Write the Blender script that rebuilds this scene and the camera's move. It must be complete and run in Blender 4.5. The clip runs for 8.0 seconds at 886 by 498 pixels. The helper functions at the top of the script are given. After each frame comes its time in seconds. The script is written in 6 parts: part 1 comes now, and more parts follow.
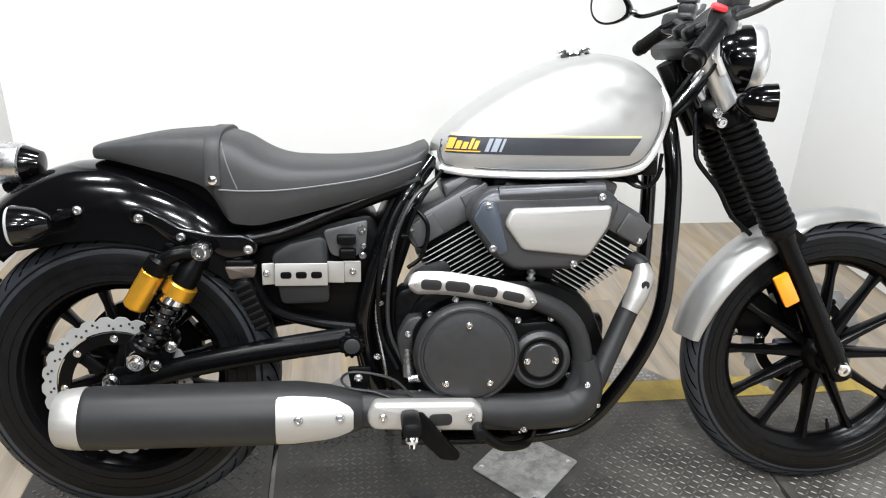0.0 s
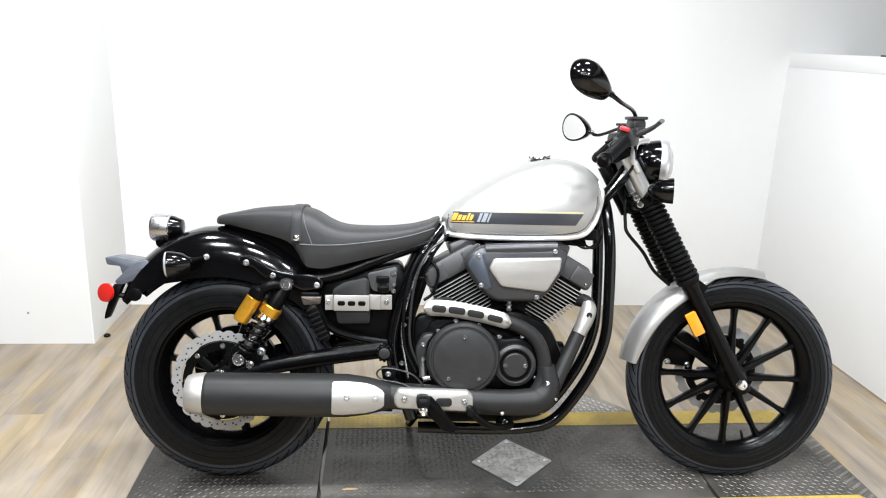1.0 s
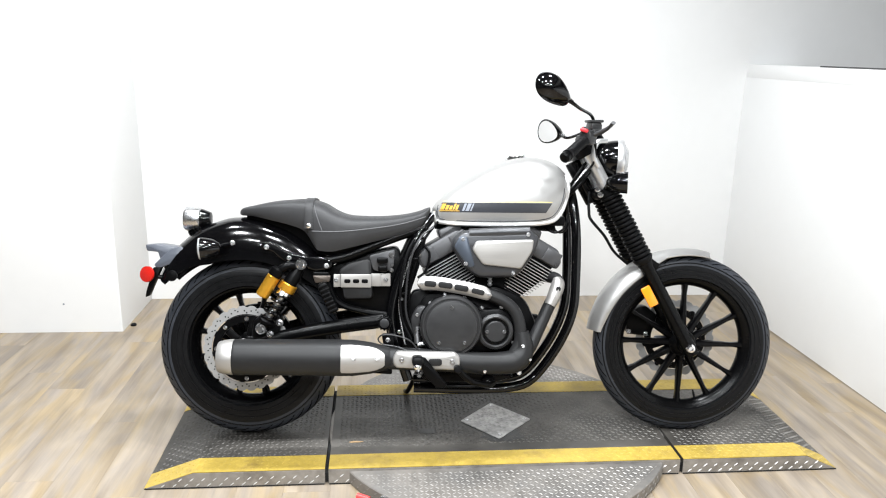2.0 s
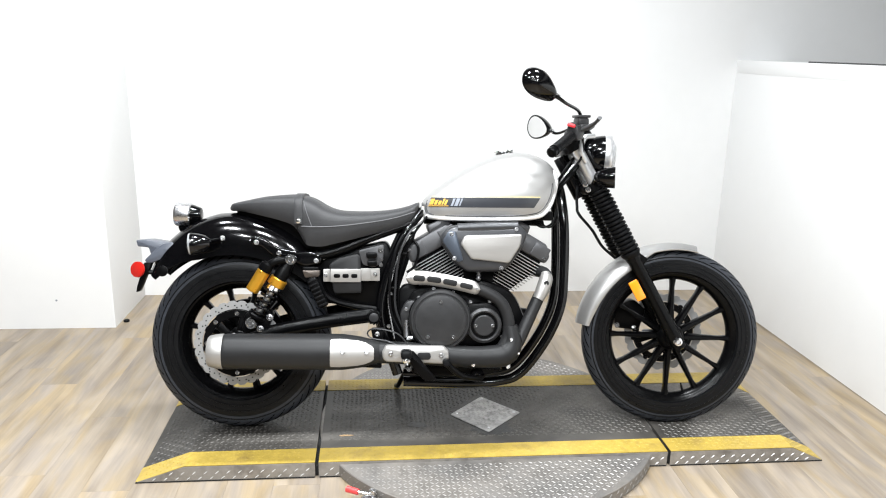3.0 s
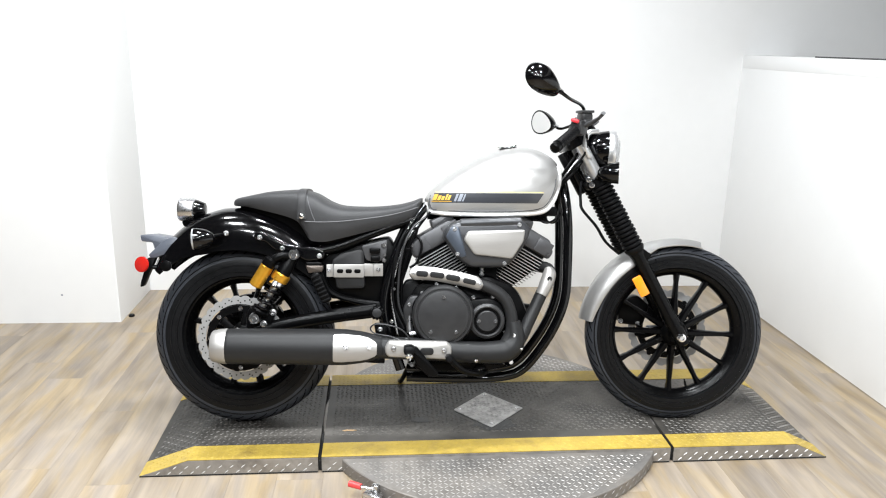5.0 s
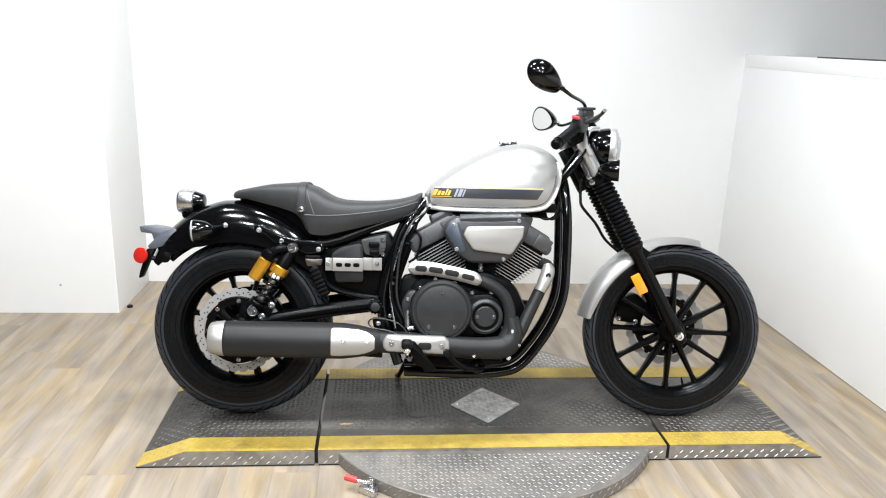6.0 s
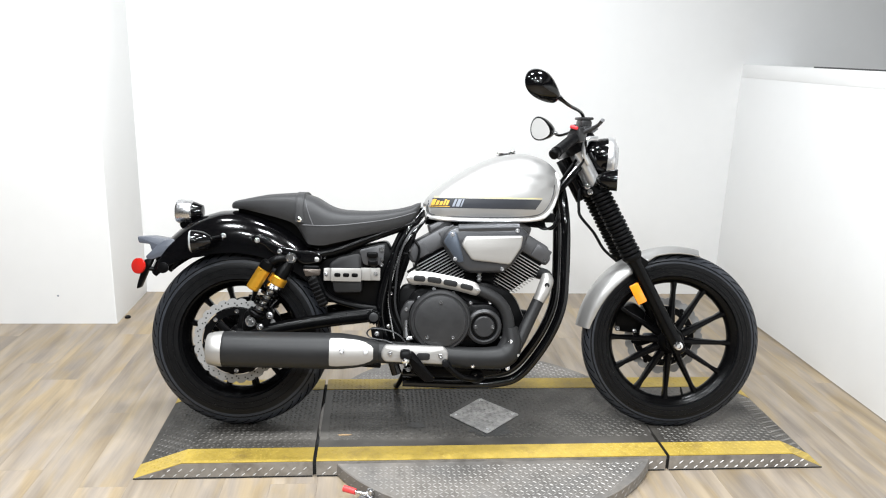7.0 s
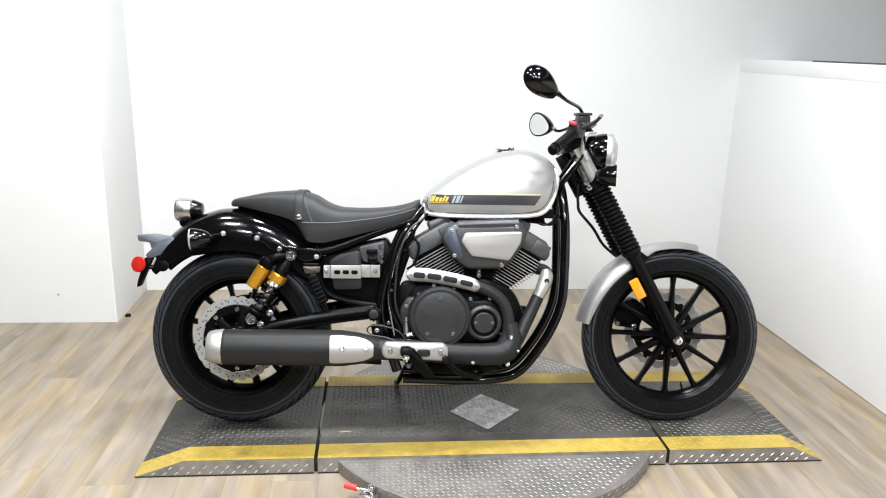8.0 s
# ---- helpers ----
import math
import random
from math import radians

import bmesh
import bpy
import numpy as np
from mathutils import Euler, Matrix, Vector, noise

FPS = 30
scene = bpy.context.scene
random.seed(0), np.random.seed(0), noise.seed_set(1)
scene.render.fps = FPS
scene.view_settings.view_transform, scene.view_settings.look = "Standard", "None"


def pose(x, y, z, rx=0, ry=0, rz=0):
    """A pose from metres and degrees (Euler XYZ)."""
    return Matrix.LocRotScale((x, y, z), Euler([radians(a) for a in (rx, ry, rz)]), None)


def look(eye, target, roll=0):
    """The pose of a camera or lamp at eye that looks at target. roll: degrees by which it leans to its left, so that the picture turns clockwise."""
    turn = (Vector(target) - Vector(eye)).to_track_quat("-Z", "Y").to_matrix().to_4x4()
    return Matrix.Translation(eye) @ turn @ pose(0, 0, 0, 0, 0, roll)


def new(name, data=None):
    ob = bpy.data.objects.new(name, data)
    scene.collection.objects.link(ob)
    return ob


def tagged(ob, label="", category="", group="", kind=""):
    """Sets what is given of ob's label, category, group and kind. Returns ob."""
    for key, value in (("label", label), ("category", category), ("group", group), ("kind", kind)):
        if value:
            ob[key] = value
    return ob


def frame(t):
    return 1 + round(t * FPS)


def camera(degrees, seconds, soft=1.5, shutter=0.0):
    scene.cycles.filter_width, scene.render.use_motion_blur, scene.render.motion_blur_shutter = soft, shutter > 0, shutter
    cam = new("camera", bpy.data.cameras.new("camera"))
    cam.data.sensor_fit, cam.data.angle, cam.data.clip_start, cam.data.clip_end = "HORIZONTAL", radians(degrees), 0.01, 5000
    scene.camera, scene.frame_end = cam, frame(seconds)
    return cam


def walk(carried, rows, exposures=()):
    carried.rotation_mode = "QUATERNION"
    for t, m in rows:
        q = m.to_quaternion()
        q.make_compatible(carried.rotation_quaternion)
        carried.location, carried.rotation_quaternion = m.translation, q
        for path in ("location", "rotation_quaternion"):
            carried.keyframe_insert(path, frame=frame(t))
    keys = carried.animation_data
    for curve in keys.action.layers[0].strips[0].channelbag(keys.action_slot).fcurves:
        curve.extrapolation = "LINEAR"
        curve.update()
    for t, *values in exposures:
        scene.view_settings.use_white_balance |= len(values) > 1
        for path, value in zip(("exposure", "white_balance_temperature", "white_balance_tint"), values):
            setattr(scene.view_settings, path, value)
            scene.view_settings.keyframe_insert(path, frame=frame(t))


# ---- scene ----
cam = camera(61.4, 8.0, soft=1.1)
PATH = [
    (0, (0.465, -1.340, 1.308), (0.728, 0.459, 0.474), 2.20),
    (0.5, (0.441, -1.744, 1.365), (0.741, 0.135, 0.748), 4.10),
    (1, (0.454, -2.061, 1.392), (0.629, -0.145, 0.844), 1.90),
    (1.2, (0.509, -2.174, 1.395), (0.665, -0.265, 0.818), 1.40),
    (1.5, (0.495, -2.305, 1.393), (0.680, -0.395, 0.831), 1.90),
    (2, (0.444, -2.462, 1.406), (0.626, -0.538, 0.892), 1.30),
    (2.2, (0.426, -2.486, 1.407), (0.624, -0.563, 0.896), 1.26),
    (3.3, (0.482, -2.484, 1.402), (0.664, -0.568, 0.866), 1.36),
    (3.5, (0.482, -2.484, 1.402), (0.674, -0.572, 0.847), 2.12),
    (4, (0.482, -2.481, 1.400), (0.690, -0.566, 0.863), 1.63),
    (4.5, (0.482, -2.484, 1.403), (0.663, -0.564, 0.875), 1.47),
    (4.7, (0.482, -2.484, 1.403), (0.655, -0.563, 0.872), 1.17),
    (5.8, (0.482, -2.484, 1.402), (0.646, -0.565, 0.864), 1.45),
    (6, (0.482, -2.484, 1.402), (0.657, -0.568, 0.857), 2.00),
    (6.5, (0.482, -2.482, 1.401), (0.669, -0.564, 0.867), 1.38),
    (7, (0.482, -2.482, 1.401), (0.661, -0.559, 0.882), 1.92),
    (7.5, (0.482, -2.480, 1.401), (0.664, -0.559, 0.876), 1.68),
    (8, (0.482, -2.484, 1.403), (0.662, -0.564, 0.874), 1.55),
]
EXPOSURE = [(0.0, -0.02), (1.0, 0.03), (2.0, 0.08), (3.5, 0.07), (4.5, 0.04), (6.0, -0.04), (8.0, -0.09)]
walk(cam, [(t, look(eye, target, roll)) for t, eye, target, roll in PATH], EXPOSURE)

# ---- light ----
LEAN_DEG, HEADING, Y_CONTACT, TOP = 12.0, -2.1, 0.0317, 0.055      # the parked lean and heading, the rear tyre's place, the height of the stand
world = bpy.data.worlds.new("world")
scene.world = world
world.use_nodes = True
world.node_tree.nodes["Background"].inputs["Color"].default_value = (0.95, 0.97, 1.0, 1)
world.node_tree.nodes["Background"].inputs["Strength"].default_value = 0.02
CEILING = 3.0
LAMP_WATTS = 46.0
# no lamp is in view; the rear rows are added to brighten camera-facing metal
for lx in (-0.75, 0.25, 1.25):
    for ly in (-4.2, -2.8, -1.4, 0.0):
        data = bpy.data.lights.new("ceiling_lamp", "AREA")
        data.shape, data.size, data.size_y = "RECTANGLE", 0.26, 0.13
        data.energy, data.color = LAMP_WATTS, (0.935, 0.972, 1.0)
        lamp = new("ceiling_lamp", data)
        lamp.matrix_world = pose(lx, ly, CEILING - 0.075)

# ---- materials ----


def material(name, colour, rough=0.5, metal=0.0, grain=0.0, scale=40.0, bump=0.0, bump_scale=200.0, coat=0.0, spec=0.5, stretch=(1, 1, 1), rough_var=0.0, object_var=0.0):
    """Principled surface with two scales of colour change, roughness change and fine relief."""
    m = bpy.data.materials.new(name)
    m.use_nodes = True
    nt = m.node_tree
    bsdf = nt.nodes["Principled BSDF"]
    bsdf.inputs["Base Color"].default_value = (*colour, 1)
    bsdf.inputs["Roughness"].default_value = rough
    bsdf.inputs["Metallic"].default_value = metal
    bsdf.inputs["Specular IOR Level"].default_value = spec
    bsdf.inputs["Coat Weight"].default_value = coat
    bsdf.inputs["Coat Roughness"].default_value = 0.05
    co = nt.nodes.new("ShaderNodeTexCoord")
    mp = nt.nodes.new("ShaderNodeMapping")
    mp.inputs["Scale"].default_value = stretch
    nt.links.new(co.outputs["Object"], mp.inputs["Vector"])
    if grain or object_var:
        big = nt.nodes.new("ShaderNodeTexNoise")
        big.inputs["Scale"].default_value, big.inputs["Detail"].default_value = scale * 0.15, 3
        small = nt.nodes.new("ShaderNodeTexNoise")
        small.inputs["Scale"].default_value, small.inputs["Detail"].default_value = scale, 6
        for n in (big, small):
            nt.links.new(mp.outputs["Vector"], n.inputs["Vector"])
        add = nt.nodes.new("ShaderNodeMath")
        add.operation = "ADD"
        nt.links.new(big.outputs["Fac"], add.inputs[0])
        nt.links.new(small.outputs["Fac"], add.inputs[1])
        ramp = nt.nodes.new("ShaderNodeMapRange")
        ramp.inputs["From Min"].default_value, ramp.inputs["From Max"].default_value = 0.6, 1.4
        ramp.inputs["To Min"].default_value, ramp.inputs["To Max"].default_value = 1 - grain, 1 + grain
        nt.links.new(add.outputs[0], ramp.inputs["Value"])
        mul = nt.nodes.new("ShaderNodeVectorMath")
        mul.operation = "SCALE"
        mul.inputs[0].default_value = colour
        out = ramp.outputs["Result"]
        if object_var:
            info = nt.nodes.new("ShaderNodeObjectInfo")
            r2 = nt.nodes.new("ShaderNodeMapRange")
            r2.inputs["To Min"].default_value, r2.inputs["To Max"].default_value = 1 - object_var, 1 + object_var
            nt.links.new(info.outputs["Random"], r2.inputs["Value"])
            m2 = nt.nodes.new("ShaderNodeMath")
            m2.operation = "MULTIPLY"
            nt.links.new(out, m2.inputs[0])
            nt.links.new(r2.outputs["Result"], m2.inputs[1])
            out = m2.outputs[0]
        nt.links.new(out, mul.inputs["Scale"])
        nt.links.new(mul.outputs["Vector"], bsdf.inputs["Base Color"])
        if rough_var:
            r3 = nt.nodes.new("ShaderNodeMapRange")
            r3.inputs["From Min"].default_value, r3.inputs["From Max"].default_value = 0.6, 1.4
            r3.inputs["To Min"].default_value, r3.inputs["To Max"].default_value = max(0.02, rough - rough_var), rough + rough_var
            nt.links.new(add.outputs[0], r3.inputs["Value"])
            nt.links.new(r3.outputs["Result"], bsdf.inputs["Roughness"])
    if bump:
        bn = nt.nodes.new("ShaderNodeTexNoise")
        bn.inputs["Scale"].default_value, bn.inputs["Detail"].default_value = bump_scale, 4
        nt.links.new(mp.outputs["Vector"], bn.inputs["Vector"])
        b = nt.nodes.new("ShaderNodeBump")
        b.inputs["Strength"].default_value, b.inputs["Distance"].default_value = bump, 0.001
        nt.links.new(bn.outputs["Fac"], b.inputs["Height"])
        nt.links.new(b.outputs["Normal"], bsdf.inputs["Normal"])
    return m


SILVER = material("silver_paint", (0.385, 0.379, 0.371), 0.42, 0.72, grain=0.03, scale=300, coat=0.35, rough_var=0.05)
SILVER_LIP = material("brushed_lip", (0.70, 0.695, 0.69), 0.3, 0.7, grain=0.03, scale=100)
BLACK = material("gloss_black", (0.0015, 0.0015, 0.0018), 0.10, 0.0, spec=0.4, grain=0.1, scale=60, rough_var=0.04)
SATIN = material("satin_black", (0.0016, 0.0016, 0.0018), 0.34, spec=0.10, grain=0.15, scale=80, bump=0.05, rough_var=0.08)
MATTE = material("matte_black_exhaust", (0.0135, 0.0135, 0.014), 0.44, spec=0.22, grain=0.12, scale=60, bump=0.12, bump_scale=900, rough_var=0.06)
CHARCOAL = material("charcoal_engine", (0.027, 0.027, 0.028), 0.36, 0.25, spec=0.38, grain=0.10, scale=90, bump=0.15, bump_scale=1200, rough_var=0.08)
GREY_COVER = material("grey_air_cleaner", (0.050, 0.051, 0.055), 0.36, 0.5, grain=0.06, scale=90, bump=0.08, bump_scale=900, rough_var=0.06)
FACET_REFLECTION = material("facet_blue_reflection", (0.055, 0.066, 0.085), 0.34, 0.5, grain=0.06, scale=90, bump=0.08, bump_scale=900)
HEAD_GREY = material("grey_head", (0.062, 0.062, 0.065), 0.42, 0.4, grain=0.08, scale=90, bump=0.08, bump_scale=900)
CHROME = material("chrome", (0.82, 0.82, 0.83), 0.10, 1.0, grain=0.04, scale=120, rough_var=0.05)
FIN_EDGE = material("machined_fin_edge", (0.56, 0.555, 0.55), 0.34, 0.5, grain=0.1, scale=150)
STEEL = material("machined_steel", (0.62, 0.62, 0.63), 0.28, 1.0, grain=0.06, scale=150, rough_var=0.08)
BRUSHED = material("brushed_aluminium", (0.345, 0.334, 0.320), 0.44, 0.6, grain=0.05, scale=120, stretch=(0.3, 1, 4), rough_var=0.06)
TYRE = material("tyre_rubber", (0.0036, 0.0037, 0.0042), 0.34, spec=0.17, grain=0.18, scale=50, bump=0.2, bump_scale=500, rough_var=0.1)
TREAD_SHEEN = material("tread_sheen_rubber", (0.021, 0.0232, 0.0285), 0.46, spec=0.3, grain=0.2, scale=60, bump=0.2, bump_scale=500, rough_var=0.08)
RUBBER = material("black_rubber", (0.0026, 0.0026, 0.003), 0.46, spec=0.12, grain=0.15, scale=80, bump=0.15, bump_scale=700)
VINYL = material("seat_vinyl", (0.025, 0.025, 0.0262), 0.48, spec=0.30, grain=0.12, scale=90, bump=0.5, bump_scale=1100, rough_var=0.06)
CABLE = material("grey_cable_sleeve", (0.022, 0.022, 0.023), 0.3, 0.2, grain=0.1, scale=90)
BRONZE = material("bronze_grey_metal", (0.085, 0.070, 0.060), 0.35, 0.6, grain=0.1, scale=90)
PIPING = material("seat_piping", (0.09, 0.09, 0.095), 0.5, grain=0.1, scale=90)
GOLD = material("gold_anodised", (0.66, 0.33, 0.03), 0.30, 0.8, grain=0.05, scale=80, rough_var=0.06)
GOLD_INK = material("gold_decal", (0.62, 0.36, 0.06), 0.4, 0.3, grain=0.05, scale=80)
DECAL = material("dark_decal", (0.028, 0.030, 0.036), 0.3, grain=0.1, scale=120, coat=0.4)
DECAL_GREY = material("grey_decal", (0.24, 0.26, 0.30), 0.35, grain=0.06, scale=120, coat=0.4)
PINLINE = material("yellow_pinline", (0.72, 0.60, 0.22), 0.4, grain=0.05, scale=120)
AMBER = material("amber_lens", (0.85, 0.26, 0.01), 0.2, grain=0.06, scale=120, coat=0.5)
RED = material("red_lens", (0.36, 0.012, 0.008), 0.2, grain=0.1, scale=90, coat=0.5)
RED_SWITCH = material("red_switch", (0.62, 0.03, 0.04), 0.4, grain=0.05, scale=90)
LENS = material("clear_lens", (0.38, 0.39, 0.40), 0.12, 0.35, grain=0.12, scale=70, coat=0.6)
PLATE_GREY = material("grey_plastic", (0.066, 0.073, 0.090), 0.35, grain=0.1, scale=90, rough_var=0.06)
MIRROR = material("mirror_glass", (0.9, 0.9, 0.9), 0.02, 1.0, grain=0.01, scale=10)
DISC = material("brake_disc_steel", (0.27, 0.268, 0.265), 0.40, 0.3, grain=0.08, scale=160, rough_var=0.08)
WALL = material("white_wall_paint", (0.735, 0.735, 0.732), 0.55, grain=0.015, scale=14, bump=0.08, bump_scale=160, rough_var=0.05)
# dark tones for the unseen walls and ceiling, chosen to dim reflections
GREYWALL = material("dark_wall_paint", (0.14, 0.14, 0.14), 0.6, grain=0.03, scale=14)
CEIL = material("dark_ceiling", (0.10, 0.10, 0.10), 0.8, grain=0.02, scale=12, bump=0.1, bump_scale=90)
LEDGE = material("dark_ledge", (0.05, 0.05, 0.05), 0.6, grain=0.1, scale=40)
YELLOW = material("worn_yellow_paint", (0.365, 0.258, 0.046), 0.5, grain=0.18, scale=60, bump=0.2, bump_scale=300, rough_var=0.1)
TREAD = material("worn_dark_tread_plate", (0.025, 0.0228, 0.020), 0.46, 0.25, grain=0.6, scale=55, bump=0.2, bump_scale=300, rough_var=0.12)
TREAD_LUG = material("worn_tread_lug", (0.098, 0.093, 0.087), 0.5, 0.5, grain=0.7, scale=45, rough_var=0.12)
LUG_SHINY = material("rubbed_bright_lug", (0.62, 0.61, 0.595), 0.42, 0.3, grain=0.2, scale=30, rough_var=0.1)
LUG_BRIGHT = material("polished_lug", (0.33, 0.317, 0.302), 0.48, 0.55, grain=0.2, scale=30, rough_var=0.1)
SKIRT = material("aged_skirt_steel", (0.29, 0.272, 0.250), 0.45, 0.5, grain=0.2, scale=40, bump=0.2, bump_scale=250, rough_var=0.1)
BARE = material("bare_tread_plate", (0.165, 0.156, 0.147), 0.5, 0.45, grain=0.22, scale=40, bump=0.2, bump_scale=250, rough_var=0.1)
COVER_STEEL = material("pale_cover_steel", (0.40, 0.39, 0.378), 0.5, 0.4, grain=0.3, scale=50, bump=0.3, bump_scale=200, rough_var=0.1)
GROOVE_BLACK = material("tread_groove", (0.0006, 0.0006, 0.0006), 0.9, spec=0.0, grain=0.1, scale=40)
RIM = material("satin_rim", (0.0016, 0.0016, 0.0018), 0.24, spec=0.12, grain=0.1, scale=60, rough_var=0.05)
FORK_STEEL = material("bright_fork_tube", (0.66, 0.66, 0.665), 0.3, 0.8, grain=0.01, scale=20)
GAP = material("dark_gap", (0.006, 0.006, 0.006), 0.8, grain=0.1, scale=40)
SUBFLOOR = material("dark_subfloor", (0.26, 0.22, 0.17), 0.8, grain=0.1, scale=20)
RED_GRIP = material("red_vinyl_grip", (0.62, 0.05, 0.05), 0.4, grain=0.08, scale=90)
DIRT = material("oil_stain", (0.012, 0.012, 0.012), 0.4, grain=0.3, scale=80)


def paled(m, colour, most):
    """Mixes a paler colour into a plate: strongest along the front edge and under the front wheel, patchy by noise."""
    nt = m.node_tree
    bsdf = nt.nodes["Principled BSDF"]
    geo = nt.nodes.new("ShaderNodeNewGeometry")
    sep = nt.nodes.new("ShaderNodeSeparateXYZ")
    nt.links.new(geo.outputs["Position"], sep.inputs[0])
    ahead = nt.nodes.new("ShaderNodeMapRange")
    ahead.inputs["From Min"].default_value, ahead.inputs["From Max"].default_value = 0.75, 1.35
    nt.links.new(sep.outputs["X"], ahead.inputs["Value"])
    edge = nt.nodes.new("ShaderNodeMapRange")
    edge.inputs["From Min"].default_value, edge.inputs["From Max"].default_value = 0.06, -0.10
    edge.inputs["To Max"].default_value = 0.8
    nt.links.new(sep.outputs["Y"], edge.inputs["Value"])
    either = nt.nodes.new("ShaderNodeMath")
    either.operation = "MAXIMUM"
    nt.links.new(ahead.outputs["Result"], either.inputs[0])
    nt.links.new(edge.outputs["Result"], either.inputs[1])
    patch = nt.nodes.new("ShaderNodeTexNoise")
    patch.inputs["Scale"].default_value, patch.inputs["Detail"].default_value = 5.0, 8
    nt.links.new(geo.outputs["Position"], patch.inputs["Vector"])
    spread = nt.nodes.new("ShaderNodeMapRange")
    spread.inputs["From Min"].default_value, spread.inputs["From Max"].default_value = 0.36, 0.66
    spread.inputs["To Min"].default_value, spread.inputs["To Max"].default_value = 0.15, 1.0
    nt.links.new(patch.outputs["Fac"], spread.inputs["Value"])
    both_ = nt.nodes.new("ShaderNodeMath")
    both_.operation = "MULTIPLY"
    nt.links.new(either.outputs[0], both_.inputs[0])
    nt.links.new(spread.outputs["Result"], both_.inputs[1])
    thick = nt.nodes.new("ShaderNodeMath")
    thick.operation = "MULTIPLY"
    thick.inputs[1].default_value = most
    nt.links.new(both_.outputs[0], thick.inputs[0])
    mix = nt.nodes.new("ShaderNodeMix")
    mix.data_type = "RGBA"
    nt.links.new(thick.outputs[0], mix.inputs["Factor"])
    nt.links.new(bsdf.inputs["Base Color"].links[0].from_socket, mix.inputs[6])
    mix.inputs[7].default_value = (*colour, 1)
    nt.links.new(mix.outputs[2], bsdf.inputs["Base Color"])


def mottled(m, colour, scale, low, high, most):
    """Cloudy grime or rubbed patches of another colour over a plate."""
    nt = m.node_tree
    bsdf = nt.nodes["Principled BSDF"]
    geo = nt.nodes.new("ShaderNodeNewGeometry")
    patch = nt.nodes.new("ShaderNodeTexNoise")
    patch.inputs["Scale"].default_value, patch.inputs["Detail"].default_value, patch.inputs["Roughness"].default_value = scale, 7, 0.62
    nt.links.new(geo.outputs["Position"], patch.inputs["Vector"])
    amount = nt.nodes.new("ShaderNodeMapRange")
    amount.inputs["From Min"].default_value, amount.inputs["From Max"].default_value, amount.inputs["To Max"].default_value = low, high, most
    nt.links.new(patch.outputs["Fac"], amount.inputs["Value"])
    mix = nt.nodes.new("ShaderNodeMix")
    mix.data_type = "RGBA"
    nt.links.new(amount.outputs["Result"], mix.inputs["Factor"])
    nt.links.new(bsdf.inputs["Base Color"].links[0].from_socket, mix.inputs[6])
    mix.inputs[7].default_value = (*colour, 1)
    nt.links.new(mix.outputs[2], bsdf.inputs["Base Color"])


mottled(BARE, (0.27, 0.245, 0.218), 4.5, 0.44, 0.66, 0.9)
mottled(BARE, (0.075, 0.070, 0.066), 9.0, 0.52, 0.72, 0.8)
mottled(LUG_BRIGHT, (0.20, 0.185, 0.168), 6.0, 0.42, 0.66, 0.8)
mottled(COVER_STEEL, (0.20, 0.195, 0.19), 30.0, 0.46, 0.62, 0.8)
mottled(YELLOW, (0.20, 0.135, 0.04), 14.0, 0.54, 0.74, 0.7)
mottled(SKIRT, (0.15, 0.135, 0.12), 12.0, 0.48, 0.68, 0.8)
paled(TREAD, (0.135, 0.124, 0.111), 0.78)
paled(TREAD_LUG, (0.145, 0.134, 0.121), 0.65)


